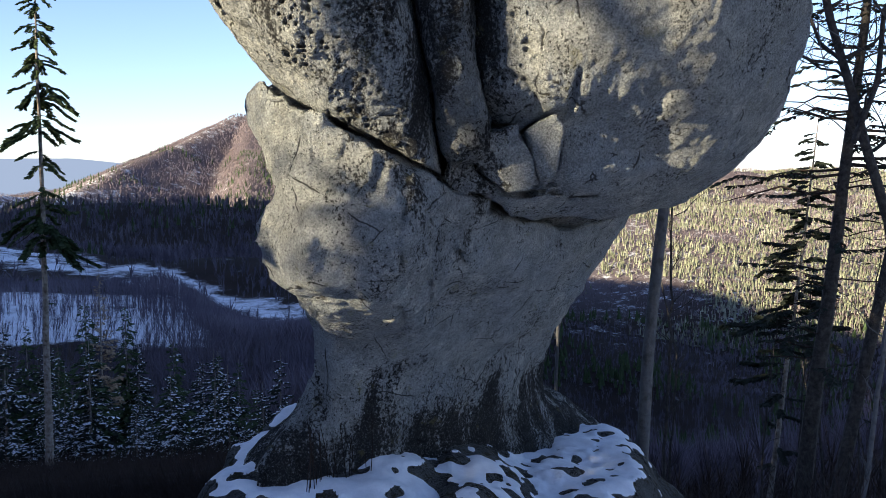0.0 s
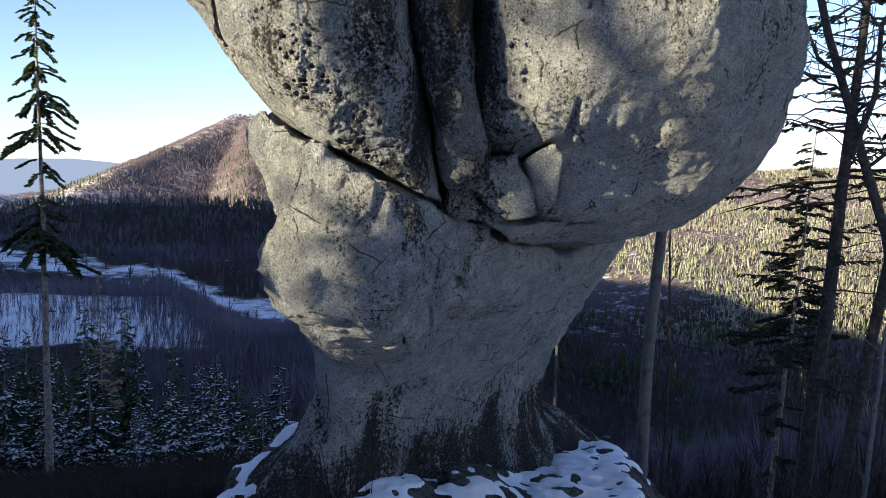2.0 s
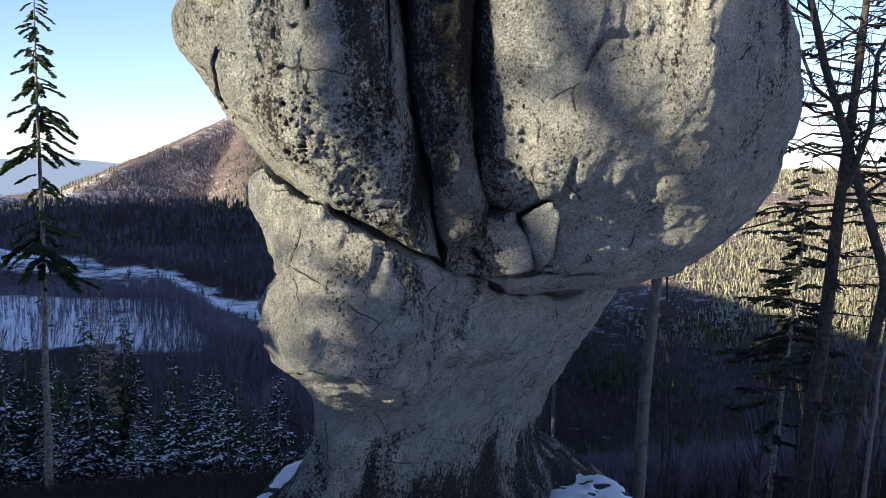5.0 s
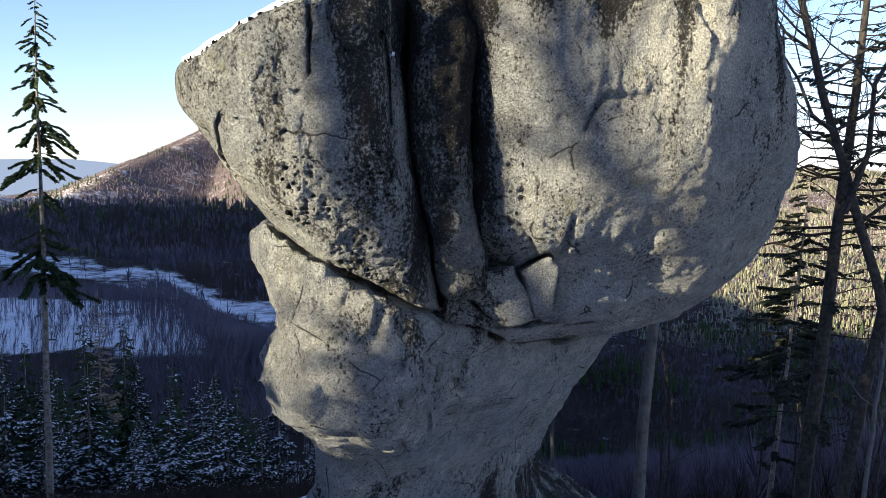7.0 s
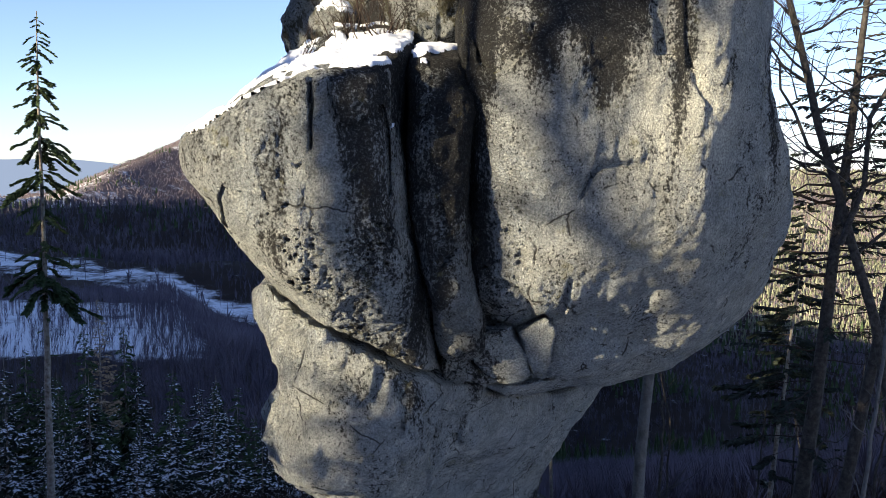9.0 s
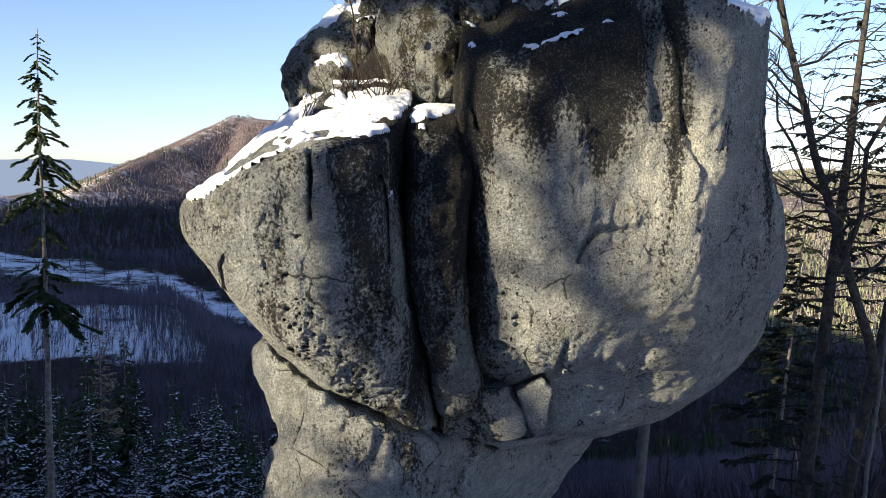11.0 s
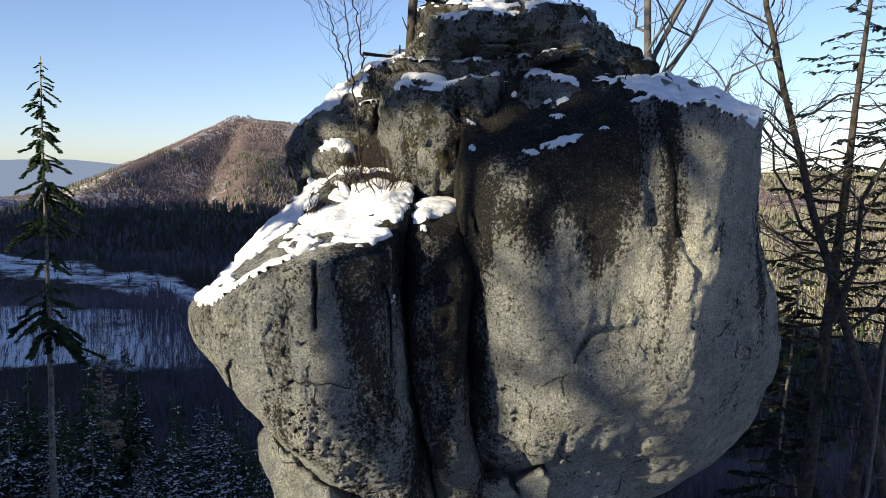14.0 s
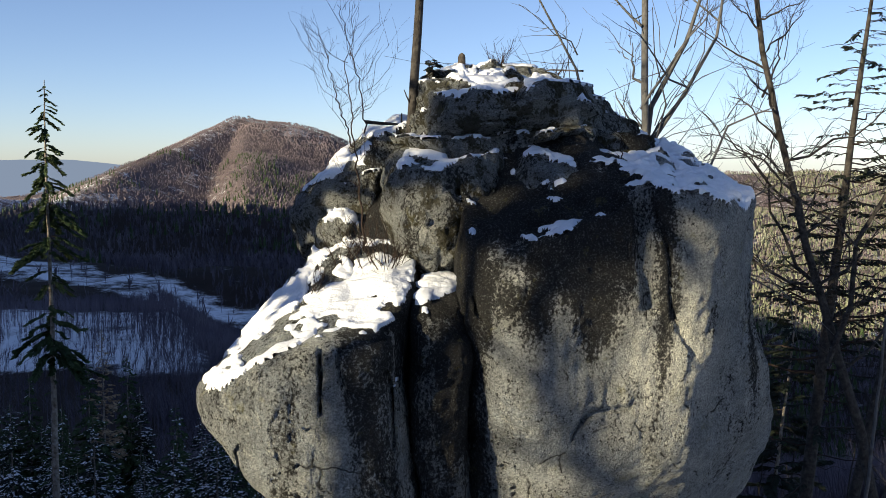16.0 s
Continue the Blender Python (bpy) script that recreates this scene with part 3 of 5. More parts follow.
def upper_left_block(p):
    w = warp(p, 0.10, 1.0, 35)
    d = loft(w, [(9.8, -2.4, 0.2, 17.2, 1.2), (10.6, -2.7, 0.2, 17.2, 1.4), (11.3, -2.80, 0.2, 17.1, 1.5), (11.8, -2.45, 0.2, 17.1, 1.5), (12.3, -2.1, 0.2, 17.2, 1.4), (12.8, -1.5, 0.2, 17.5, 1.5), (13.1, -1.0, 0.2, 17.7, 1.3)], 2.6)
    d = cut(d, p, (-0.95, 15.4, 12.6), (-1.0, 15.5, 10.8), 0.12, 0.1)
    d = smin(d, ball(w, (-1.75, 15.5, 10.9), (0.42, 0.5, 0.6)), 0.15)
    return d + rough(p, 0.11, 1.5, 120, 0.028, 0.03) + 0.05 * broken(p, 1.4, 30)


def upper_block(p):
    w = warp(p, 0.10, 0.9, 45)
    d = loft(w, [(9.6, -0.3, 2.4, 16.2, 1.4), (10.6, -0.7, 3.2, 16.2, 1.6), (11.4, -0.85, 3.55, 16.1, 1.75), (12.0, -0.85, 3.6, 16.0, 1.9), (12.5, -0.7, 3.55, 16.2, 2.0), (12.9, -0.5, 3.4, 16.5, 2.0), (13.3, -0.3, 3.05, 16.9, 1.9), (13.6, 0.0, 2.7, 17.2, 1.6)], 2.7)
    d = smin(d, ball(w, (2.65, 14.7, 11.95), (0.75, 0.95, 0.55)), 0.08)
    d = smin(d, ball(w, (3.1, 15.3, 12.35), (0.6, 1.0, 0.45)), 0.08)
    d = smin(d, ball(w, (0.35, 14.75, 12.5), (0.9, 0.8, 0.32)), 0.06)
    d = smin(d, ball(w, (1.9, 14.75, 12.62), (0.95, 0.8, 0.3)), 0.06)
    z = p[:, 2]
    step = (z + 0.3 * value_noise(p, 0.9, 145)) / 0.42
    d = d + 0.16 * np.clip((z - 11.9) / 0.5, 0, 1) * (0.5 - (step - np.floor(step)))
    return d + rough(p, 0.13, 1.7, 140, 0.027, 0.03) + 0.10 * np.abs(value_noise(p * np.float32([1, 1, 2.2]), 1.6, 147))


def left_boulder(p):
    w = warp(p, 0.09, 1.0, 48)
    d = loft(w, [(10.2, -0.05, 0.6, 15.0, 0.8), (10.55, -0.45, 0.8, 14.95, 1.2), (10.9, -0.78, 0.92, 14.95, 1.42), (11.4, -1.0, 0.98, 14.95, 1.5), (11.9, -1.02, 0.98, 14.98, 1.46), (12.3, -0.9, 0.95, 15.1, 1.36), (12.7, -0.65, 0.9, 15.4, 1.2)], 2.8)
    d = smax(d, p[:, 2] - 12.28 - 0.30 * (p[:, 1] - 13.8) + 0.12 * fractal(p, 1.5, 3, 149), 0.10)
    d = cut(d, p, (0.25, 13.5, 12.3), (0.4, 13.5, 10.9), 0.05, 0.08)
    d = cut(d, p, (-0.55, 13.7, 11.5), (0.2, 13.5, 11.25), 0.03, 0.05)
    return d + rough(p, 0.08, 1.5, 150, 0.026, 0.03) + 0.04 * broken(p, 1.3, 27)


def right_boulder(p):
    w = warp(p, 0.08, 1.1, 58)
    d = loft(w, [(10.6, 0.8, 1.3, 14.5, 0.9), (11.0, 0.80, 1.75, 14.35, 1.15), (11.4, 0.84, 2.15, 14.3, 1.2), (11.8, 0.95, 2.3, 14.3, 1.15), (12.1, 1.1, 2.24, 14.4, 1.05), (12.5, 1.35, 2.0, 14.7, 0.8)], 2.8)
    d = smax(d, p[:, 2] - 12.2 - 0.28 * (p[:, 1] - 13.4) + 0.10 * fractal(p, 1.6, 3, 159), 0.10)
    return d + rough(p, 0.07, 1.6, 155, 0.026, 0.028) + 0.035 * broken(p, 1.5, 28)


def summit_slab(p):
    w = warp(p, 0.10, 1.0, 68)
    d = loft(w, [(12.6, -0.4, 2.7, 16.2, 1.7), (12.95, -0.55, 2.8, 16.2, 2.0), (13.3, -0.5, 2.7, 16.3, 2.05), (13.6, -0.4, 2.5, 16.5, 2.0), (13.9, -0.1, 2.0, 17.2, 1.6), (14.2, 0.4, 1.8, 17.6, 1.1)], 3.0)
    d = smax(d, p[:, 2] - 13.5 - 0.20 * (p[:, 1] - 14.7) + 0.10 * fractal(p, 1.5, 3, 169), 0.08)
    step = (p[:, 2] + 0.25 * value_noise(p, 0.9, 175)) / 0.34
    d = d + 0.10 * (0.5 - (step - np.floor(step)))
    d = cut(d, p, (1.2, 14.6, 13.6), (1.3, 14.6, 12.8), 0.05, 0.05)
    return d + rough(p, 0.09, 1.8, 165, 0.02, 0.018) + 0.04 * broken(p, 1.6, 29)


def inner_core(p):
    return loft(p, [(4.8, -0.6, 2.6, 16.8, 1.2), (6.0, -1.2, 3.6, 16.3, 1.7), (8.0, -2.0, 4.3, 15.9, 2.3), (10.0, -2.0, 4.3, 15.9, 2.2), (12.0, -1.0, 4.0, 16.6, 1.9)], 3.0) + 0.08 * fractal(p, 1.5, 3, 155)


def wedge_stone_c(p):
    d = prism(warp(p, 0.06, 2.2, 75), [(0.2, 6.16), (0.4, 6.25), (0.7, 5.8), (0.92, 5.62), (0.12, 5.6), (-0.03, 5.83)], 12.95, 14.2, 0.4, 0.08)
    return d + 0.03 * fractal(p, 2.5, 4, 180)


rock = tagged(new("mushroom_rock"), "tall grey mushroom-shaped rock with a pitted overhanging head", "rock formation")
PARTS = [
    ("stem", stem, (-4.6, 11.2, -1.6), (5.4, 23.5, 7.7)),
    ("rock_base", rock_base, (-6.5, 11.0, -3.0), (6.5, 24.0, 1.6)),
    ("left_lobe", left_lobe, (-4.1, 10.6, 5.4), (0.2, 17.0, 11.4)),
    ("middle_column", middle_column, (-0.9, 11.3, 5.8), (1.1, 15.6, 10.8)),
    ("right_lobe", right_lobe, (-0.1, 11.2, 4.8), (6.2, 20.0, 13.3)),
    ("lower_ledge", lower_ledge, (-0.5, 12.2, 4.5), (5.2, 19.0, 6.7)),
    ("upper_left_block", upper_left_block, (-3.3, 14.6, 9.6), (0.5, 19.6, 13.5)),
    ("upper_block", upper_block, (-1.5, 13.2, 9.4), (4.2, 19.2, 14.0)),
    ("left_boulder", left_boulder, (-1.5, 13.0, 10.0), (1.4, 17.0, 13.1)),
    ("right_boulder", right_boulder, (0.4, 12.8, 10.4), (2.8, 16.0, 12.8)),
    ("summit_slab", summit_slab, (-1.1, 14.0, 12.3), (3.1, 19.2, 14.6)),
    ("inner_core", inner_core, (-2.4, 13.0, 4.6), (5.0, 19.0, 12.4)),
    ("wedge_stone", wedge_stone_a, (0.2, 12.5, 5.5), (1.5, 14.3, 6.7)),
    ("wedge_stone", wedge_stone_b, (0.9, 12.5, 5.5), (1.9, 14.3, 6.9)),
    ("wedge_stone", wedge_stone_c, (-0.4, 12.7, 5.3), (1.0, 14.5, 6.5)),
]
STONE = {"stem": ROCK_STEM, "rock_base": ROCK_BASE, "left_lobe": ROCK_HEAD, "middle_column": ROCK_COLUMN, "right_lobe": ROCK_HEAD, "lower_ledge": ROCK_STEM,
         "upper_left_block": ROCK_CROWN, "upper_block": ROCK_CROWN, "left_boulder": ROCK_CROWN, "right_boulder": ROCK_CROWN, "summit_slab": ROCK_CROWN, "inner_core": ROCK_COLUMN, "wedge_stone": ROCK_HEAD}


def normals_of(v, q):
    n = np.cross(v[q[:, 2]] - v[q[:, 0]], v[q[:, 3]] - v[q[:, 1]])
    out = np.zeros_like(v)
    for k in range(4):
        np.add.at(out, q[:, k], n)
    return out / np.maximum(np.linalg.norm(out, axis=1), 1e-9)[:, None]


def snow_on(v, q, level, thick, seed, keep, scale=1.8):
    """Snow lying on the flatter parts of a stone, deepest in the middle of each patch. keep: 0..1 where it lay."""
    n = normals_of(v, q)
    for _ in range(2):
        sm = np.zeros_like(n)
        for k in range(4):
            np.add.at(sm, q[:, k], n[q].mean(1))
        n = sm / np.maximum(np.linalg.norm(sm, axis=1), 1e-9)[:, None]
    amount = (n[:, 2] - level) * 2.2 + 0.8 * fractal(v.astype(np.float32), scale, 5, seed, 0.58) + (keep - 1) * 3
    for _ in range(3):
        total, count = np.zeros(len(v)), np.zeros(len(v))
        for k in range(4):
            np.add.at(total, q[:, k], amount[q].mean(1))
            np.add.at(count, q[:, k], 1)
        amount = total / np.maximum(count, 1)
    on = amount > -0.05
    f = q[on[q].all(1)]
    if not len(f):
        return
    used, inv = np.unique(f, return_inverse=True)
    h = thick * np.clip(amount[used] * 4.5, -0.2, 1) - 0.012
    up = n[used] * 0.6 + np.array((0, 0, 0.4))
    tagged(link_mesh("snow_patch", v[used] + up * h[:, None], inv.reshape(f.shape), SNOW), "thin old snow lying on the grey rock", "snow", kind="stuff")


meshes = {}
for name, fn, lo, hi in PARTS:
    v, q = net(fn, lo, hi, {"inner_core": 0.12, "rock_base": 0.05, "left_lobe": 0.023, "middle_column": 0.03, "right_lobe": 0.034, "wedge_stone": 0.025, "lower_ledge": 0.034}.get(name, FINE))
    link_mesh(name, v, q, STONE[name], rock)
    meshes[name] = v, q

v, q = meshes["left_lobe"]
snow_on(v, q, 0.79, 0.06, 301, near(v[:, 1], 11.2, 16.5, 0.2) * near(v[:, 2], 9.0, 13, 0.2))
v, q = meshes["upper_block"]
snow_on(v, q, 0.80, 0.06, 302, np.ones(len(v)), 2.2)
for name, seed, level in (("left_boulder", 311, 0.86), ("right_boulder", 312, 0.80), ("summit_slab", 313, 0.84)):
    v, q = meshes[name]
    snow_on(v, q, level, 0.06, seed, near(v[:, 2], 11.4, 16, 0.3), 2.2)
v, q = meshes["upper_left_block"]
snow_on(v, q, 0.72, 0.07, 303, np.ones(len(v)))
v, q = meshes["right_lobe"]
snow_on(v, q, 1.0 - 0.32 * near(v[:, 0], 2.7, 6, 0.5), 0.06, 304, near(v[:, 2], 10.4, 14, 0.3), 2.2)
v, q = meshes["middle_column"]
snow_on(v, q, 0.85, 0.05, 305, near(v[:, 2], 9.9, 12, 0.2))
v, q = meshes["rock_base"]
snow_on(v, q, 0.80, 0.03, 306, near(v[:, 2], -0.8, 3, 0.4), 4.0)


# ---- the land ----
def land(x, y):
    """Height of the ground; a is the bearing, d the distance ahead."""
    d = np.maximum(y, 1.0)
    a = x / np.maximum(d, 30)
    left = np.interp(d, [0, 13, 24, 32, 50, 62, 80, 100, 230, 330, 400, 640, 760, 1000, 1300, 1500, 2500, 3500, 5000], [-3, -3, -3.5, -7, -12, -18, -24, -28, -38, -54, -58, -48, -66, -40, -110, -95, -90, -150, -150])
    left = left + np.interp(d, [190, 335, 390], [0, 21, 0]) * np.clip((-0.20 - a) / 0.09, 0, 1)
    right = np.interp(d, [0, 13, 24, 32, 60, 100, 230, 700, 1100, 2000, 2600, 3500, 5000], [-3, -3, -3.5, -8, -19, -34, -74, -215, -195, -15, -60, -60, -60])
    w = np.clip((a + 0.02) / 0.14, 0, 1)
    w = w * w * (3 - 2 * w)
    h = left * (1 - w) + right * w
    crest = np.interp(a, [-0.6, -0.41, -0.3, -0.24, -0.207, -0.175, -0.15, -0.12, -0.086, 0.0, 0.1, 0.2], [-120, -54, 48, 116, 142, 128, 116, 98, 66, 25, 0, -40])
    mount = crest - 0.24 * np.abs(d - 2500)
    p = np.stack([x, d, 0 * x], -1).reshape(-1, 3)
    mount = mount + (11 * fractal(p * np.array((1, 0.5, 1)), 1 / 130, 3, 215)).reshape(np.shape(mount)) * np.clip((2480 - d) / 300, 0, 1)
    # a spur falls from the peak towards the valley, its far side in shade
    spur = 146 - 0.20 * (2500 - d) - 0.50 * np.abs(x + 500 + 0.16 * (2500 - d))
    h = np.maximum(h, np.where(d > 1300, np.maximum(mount, np.where(d < 2500, spur, -999)), -999))
    # an unseen ridge to the west, added to keep the low sun off the valley
    along = np.interp(y, [-900, -640, 0, 300, 550, 850, 1000, 1150, 1300], [312, 322, 308, 288, 240, 150, 90, 30, -50])
    ridge = along - 0.6 * np.abs(x + 900)
    return np.maximum(h, np.where(x < -350, ridge, -999))


def ground_at(x, y):
    """Height of the land sheet with its swells."""
    x, y = np.asarray(x, np.float64), np.asarray(y, np.float64)
    p = np.stack([x, y, 0 * x], -1).reshape(-1, 3)
    swell = np.clip((p[:, 1] - 25) / 500, 0, 1) * 12 * fractal(p, 1 / 180, 4, 200)
    return (land(p[:, 0], p[:, 1]) + swell).reshape(x.shape)


def snow_cover(x, y):
    """0..1: how much snow lies open on the land."""
    d, a = np.maximum(y, 1), x / np.maximum(y, 30)
    c = 0.34 + 0 * d
    clearing = near(d, 560, 700, 25) * near(a, -0.6, -0.36, 0.03) + near(d, 505 - 600 * (a + 0.34), 625 - 700 * (a + 0.34), 25) * near(a, -0.42, -0.1, 0.03)
    c = c + 0.20 * np.minimum(clearing, 1)
    c = c + 0.28 * near(d, 205, 335, 15) * near(a, -0.7, -0.235, 0.03)
    p = np.stack([x, y * 0.4, 0 * x], -1).reshape(-1, 3)
    streak = fractal(p, 1 / 110, 3, 217).reshape(np.shape(x))
    c = c + (0.07 + 0.15 * streak) * near(d, 1400, 2600, 200) * near(a, -0.6, 0.05, 0.05)
    c = c + 0.07 * near(d, 1000, 2100, 100) * near(a, 0.05, 0.9, 0.1)
    c = c + 0.03 * near(d, 15, 160, 10)
    # unseen snow round the viewpoint, added to bounce light up at the rock
    c = c + 0.45 * np.clip(1 - np.hypot(x, y) / 60, 0, 1) * (y < 24)
    return c


us = np.linspace(-1, 1, 420)
us = np.sign(us) * np.abs(us) ** 1.3
ds = np.concatenate([np.linspace(-900, -20, 30), np.linspace(-10, 12, 6), np.geomspace(13, 4900, 320)])
U, D = np.meshgrid(us, ds)
X = U * (np.maximum(D, 10) * 0.7 + 900)
Z = ground_at(X, D)
verts = np.stack([X.ravel(), D.ravel(), Z.ravel()], 1)
nu = len(us)
i = np.arange(len(ds) - 1)[:, None] * nu + np.arange(nu - 1)[None]
faces = np.stack([i, i + 1, i + nu + 1, i + nu], -1).reshape(-1, 4)
ground = tagged(link_mesh("ground", verts, faces, LAND), "wooded winter valley and hills with patches of snow", "ground", kind="structure")
cover = ground.data.attributes.new("snow_cover", "FLOAT", "POINT")
litter = ground.data.attributes.new("leaf_litter", "FLOAT", "POINT")
litter.data.foreach_set("value", np.clip((verts[:, 1] - 1150) / 200, 0, 1).astype(np.float32))
cover.data.foreach_set("value", snow_cover(verts[:, 0], verts[:, 1]).astype(np.float32))


# ---- far woods ----
def scatter(name, template, where, mat, label, category, seed):
    """Many small copies of one template (verts, tris) in ONE mesh. where: rows of x, y, z, height."""
    rs = np.random.RandomState(seed)
    tv, tf = template
    n = len(where)
    ang = rs.rand(n) * 6.283
    c, s = np.cos(ang), np.sin(ang)
    h = where[:, 3] * (0.6 + 0.7 * rs.rand(n))
    wd = h * (0.8 + 0.5 * rs.rand(n))
    x = (tv[None, :, 0] * c[:, None] - tv[None, :, 1] * s[:, None]) * wd[:, None] + where[:, None, 0]
    y = (tv[None, :, 0] * s[:, None] + tv[None, :, 1] * c[:, None]) * wd[:, None] + where[:, None, 1]
    z = tv[None, :, 2] * h[:, None] + where[:, None, 2]
    v = np.stack([x, y, z], -1).reshape(-1, 3)
    f = (tf[None] + (np.arange(n) * len(tv))[:, None, None]).reshape(-1, tf.shape[1])
    return tagged(link_mesh(name, v, f, mat, smooth=False), label, category, kind="stuff")


def far_conifer(layers=3, sides=6, seed=1):
    rs = np.random.RandomState(seed)
    v, f = [], []
    for k in range(layers):
        z0, z1 = 0.08 + 0.75 * k / layers, min(1.0, 0.45 + 0.62 * (k + 1) / layers)
        r = 0.19 * (1 - 0.75 * k / layers)
        b = len(v)
        v.append((0, 0, z1))
        for j in range(sides):
            t = 6.283 * (j + 0.5 * k) / sides
            q = r * (0.75 + 0.5 * rs.rand())
            v.append((q * math.cos(t), q * math.sin(t), z0 - 0.03 + 0.06 * rs.rand()))
        f += [(b, b + 1 + j, b + 1 + (j + 1) % sides) for j in range(sides)]
    return np.array(v), np.array(f)


def far_bare_tree(strands=14, seed=2, blade=0.010):
    """A leafless crown as a sheaf of thin blades on a thin stem."""
    rs = np.random.RandomState(seed)
    v, f = [(-0.008, 0, 0), (0.008, 0, 0), (0.0, 0.0, 0.8)], [(0, 1, 2)]
    for k in range(strands):
        t, z0 = rs.rand() * 6.283, 0.3 + 0.35 * rs.rand()
        r, z1 = 0.08 + 0.16 * rs.rand(), z0 + 0.2 + 0.2 * rs.rand()
        w = blade * (0.7 + 0.6 * rs.rand())
        b = len(v)
        v += [(-w * math.sin(t), w * math.cos(t), z0), (w * math.sin(t), -w * math.cos(t), z0), (r * math.cos(t), r * math.sin(t), z1)]
        f.append((b, b + 1, b + 2))
    return np.array(v), np.array(f)


def spread(n, d0, d1, a0, a1, h, seed, keep=None):
    """Places over a wedge of the land between two distances and bearings."""
    rs = np.random.RandomState(seed)
    d = np.sqrt(d0 ** 2 + (d1 ** 2 - d0 ** 2) * rs.rand(n))
    a = a0 + (a1 - a0) * rs.rand(n)
    x = a * d
    if keep is not None:
        ok = keep(x, d, rs.rand(n))
        x, d = x[ok], d[ok]
    return np.stack([x, d, ground_at(x, d) - 0.4, np.full(len(x), float(h))], 1)


def grove(scale, level, seed):
    """Trees stand in stands: keep those where the noise is high."""
    def test(x, y, r):
        p = np.stack([x, y, 0 * x], 1)
        return fractal(p, scale, 3, seed) + 0.5 * (r - 0.5) > level
    return test


FIR, BARE = far_conifer(2, 5), far_bare_tree(10, 2, 0.022)
scatter("hillside_conifers", FIR, spread(24000, 1080, 2120, 0.08, 0.56, 8.5, 1, grove(1 / 150, -0.45, 410)), SUNLIT_NEEDLES, "sunlit conifers covering the far hillside", "conifer forest", 1)
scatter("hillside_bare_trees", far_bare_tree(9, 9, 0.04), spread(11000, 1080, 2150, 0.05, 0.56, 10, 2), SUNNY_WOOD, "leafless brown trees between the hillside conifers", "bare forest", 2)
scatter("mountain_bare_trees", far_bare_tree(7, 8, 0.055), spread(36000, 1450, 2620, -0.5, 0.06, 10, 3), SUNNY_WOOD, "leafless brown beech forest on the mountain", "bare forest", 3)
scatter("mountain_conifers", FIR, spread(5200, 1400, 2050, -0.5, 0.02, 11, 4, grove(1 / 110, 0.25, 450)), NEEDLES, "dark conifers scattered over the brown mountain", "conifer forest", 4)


def no_clearing(x, y, r):
    """Keeps the open snow, and the view on to it, free of trees."""
    free = np.zeros(len(x), bool)
    for k in (1.0, 1.08, 1.16):
        free |= snow_cover(x * k, y * k) > 0.5
    return ~free | (r > 0.93)


scatter("valley_bare_trees", BARE, spread(12000, 340, 1400, -0.55, 0.05, 13, 5, no_clearing), SHADED_WOOD, "leafless woodland in the shaded valley", "bare forest", 5)
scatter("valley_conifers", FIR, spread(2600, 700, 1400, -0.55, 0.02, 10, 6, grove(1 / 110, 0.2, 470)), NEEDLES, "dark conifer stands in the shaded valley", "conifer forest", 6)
scatter("slope_bare_trees", far_bare_tree(34, 5, 0.005), spread(3200, 90, 420, -0.02, 0.6, 14, 7), SHADED_WOOD, "leafless woodland on the shaded slope below the rock", "bare forest", 7)
scatter("valley_bare_trees", BARE, spread(7000, 400, 1120, -0.02, 0.6, 13, 14), SHADED_WOOD, "leafless woodland in the shaded bottom of the valley", "bare forest", 14)
scatter("slope_bare_trees", far_bare_tree(20, 11, 0.006), spread(2600, 115, 350, -0.32, 0.0, 10, 16), SHADED_WOOD, "leafless woodland below the snowy slope", "bare forest", 16)
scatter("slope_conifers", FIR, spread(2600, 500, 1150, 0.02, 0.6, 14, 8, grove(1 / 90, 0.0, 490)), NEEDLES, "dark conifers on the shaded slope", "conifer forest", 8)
scatter("snowy_slope_trees", far_bare_tree(16, 6, 0.005), spread(3000, 150, 350, -0.6, -0.05, 9, 9), SHADED_WOOD, "thin leafless trees standing on a snowy slope", "bare forest", 9)


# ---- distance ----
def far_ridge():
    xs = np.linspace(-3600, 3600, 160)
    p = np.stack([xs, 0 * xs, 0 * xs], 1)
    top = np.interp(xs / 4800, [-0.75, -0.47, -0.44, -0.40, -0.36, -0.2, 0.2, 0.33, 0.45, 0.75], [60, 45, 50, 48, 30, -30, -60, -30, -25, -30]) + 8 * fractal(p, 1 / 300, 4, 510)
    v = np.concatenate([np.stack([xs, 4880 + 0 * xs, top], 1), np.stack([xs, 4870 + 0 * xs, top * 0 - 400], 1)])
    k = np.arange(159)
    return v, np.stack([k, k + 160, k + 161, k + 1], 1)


# haze over the far ridge, painted as an even pale blue glow
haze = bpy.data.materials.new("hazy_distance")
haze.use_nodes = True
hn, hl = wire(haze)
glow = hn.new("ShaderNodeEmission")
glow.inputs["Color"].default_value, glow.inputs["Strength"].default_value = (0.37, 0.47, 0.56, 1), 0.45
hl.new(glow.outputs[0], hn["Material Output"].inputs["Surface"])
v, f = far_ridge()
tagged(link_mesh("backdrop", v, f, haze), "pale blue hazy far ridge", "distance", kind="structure")


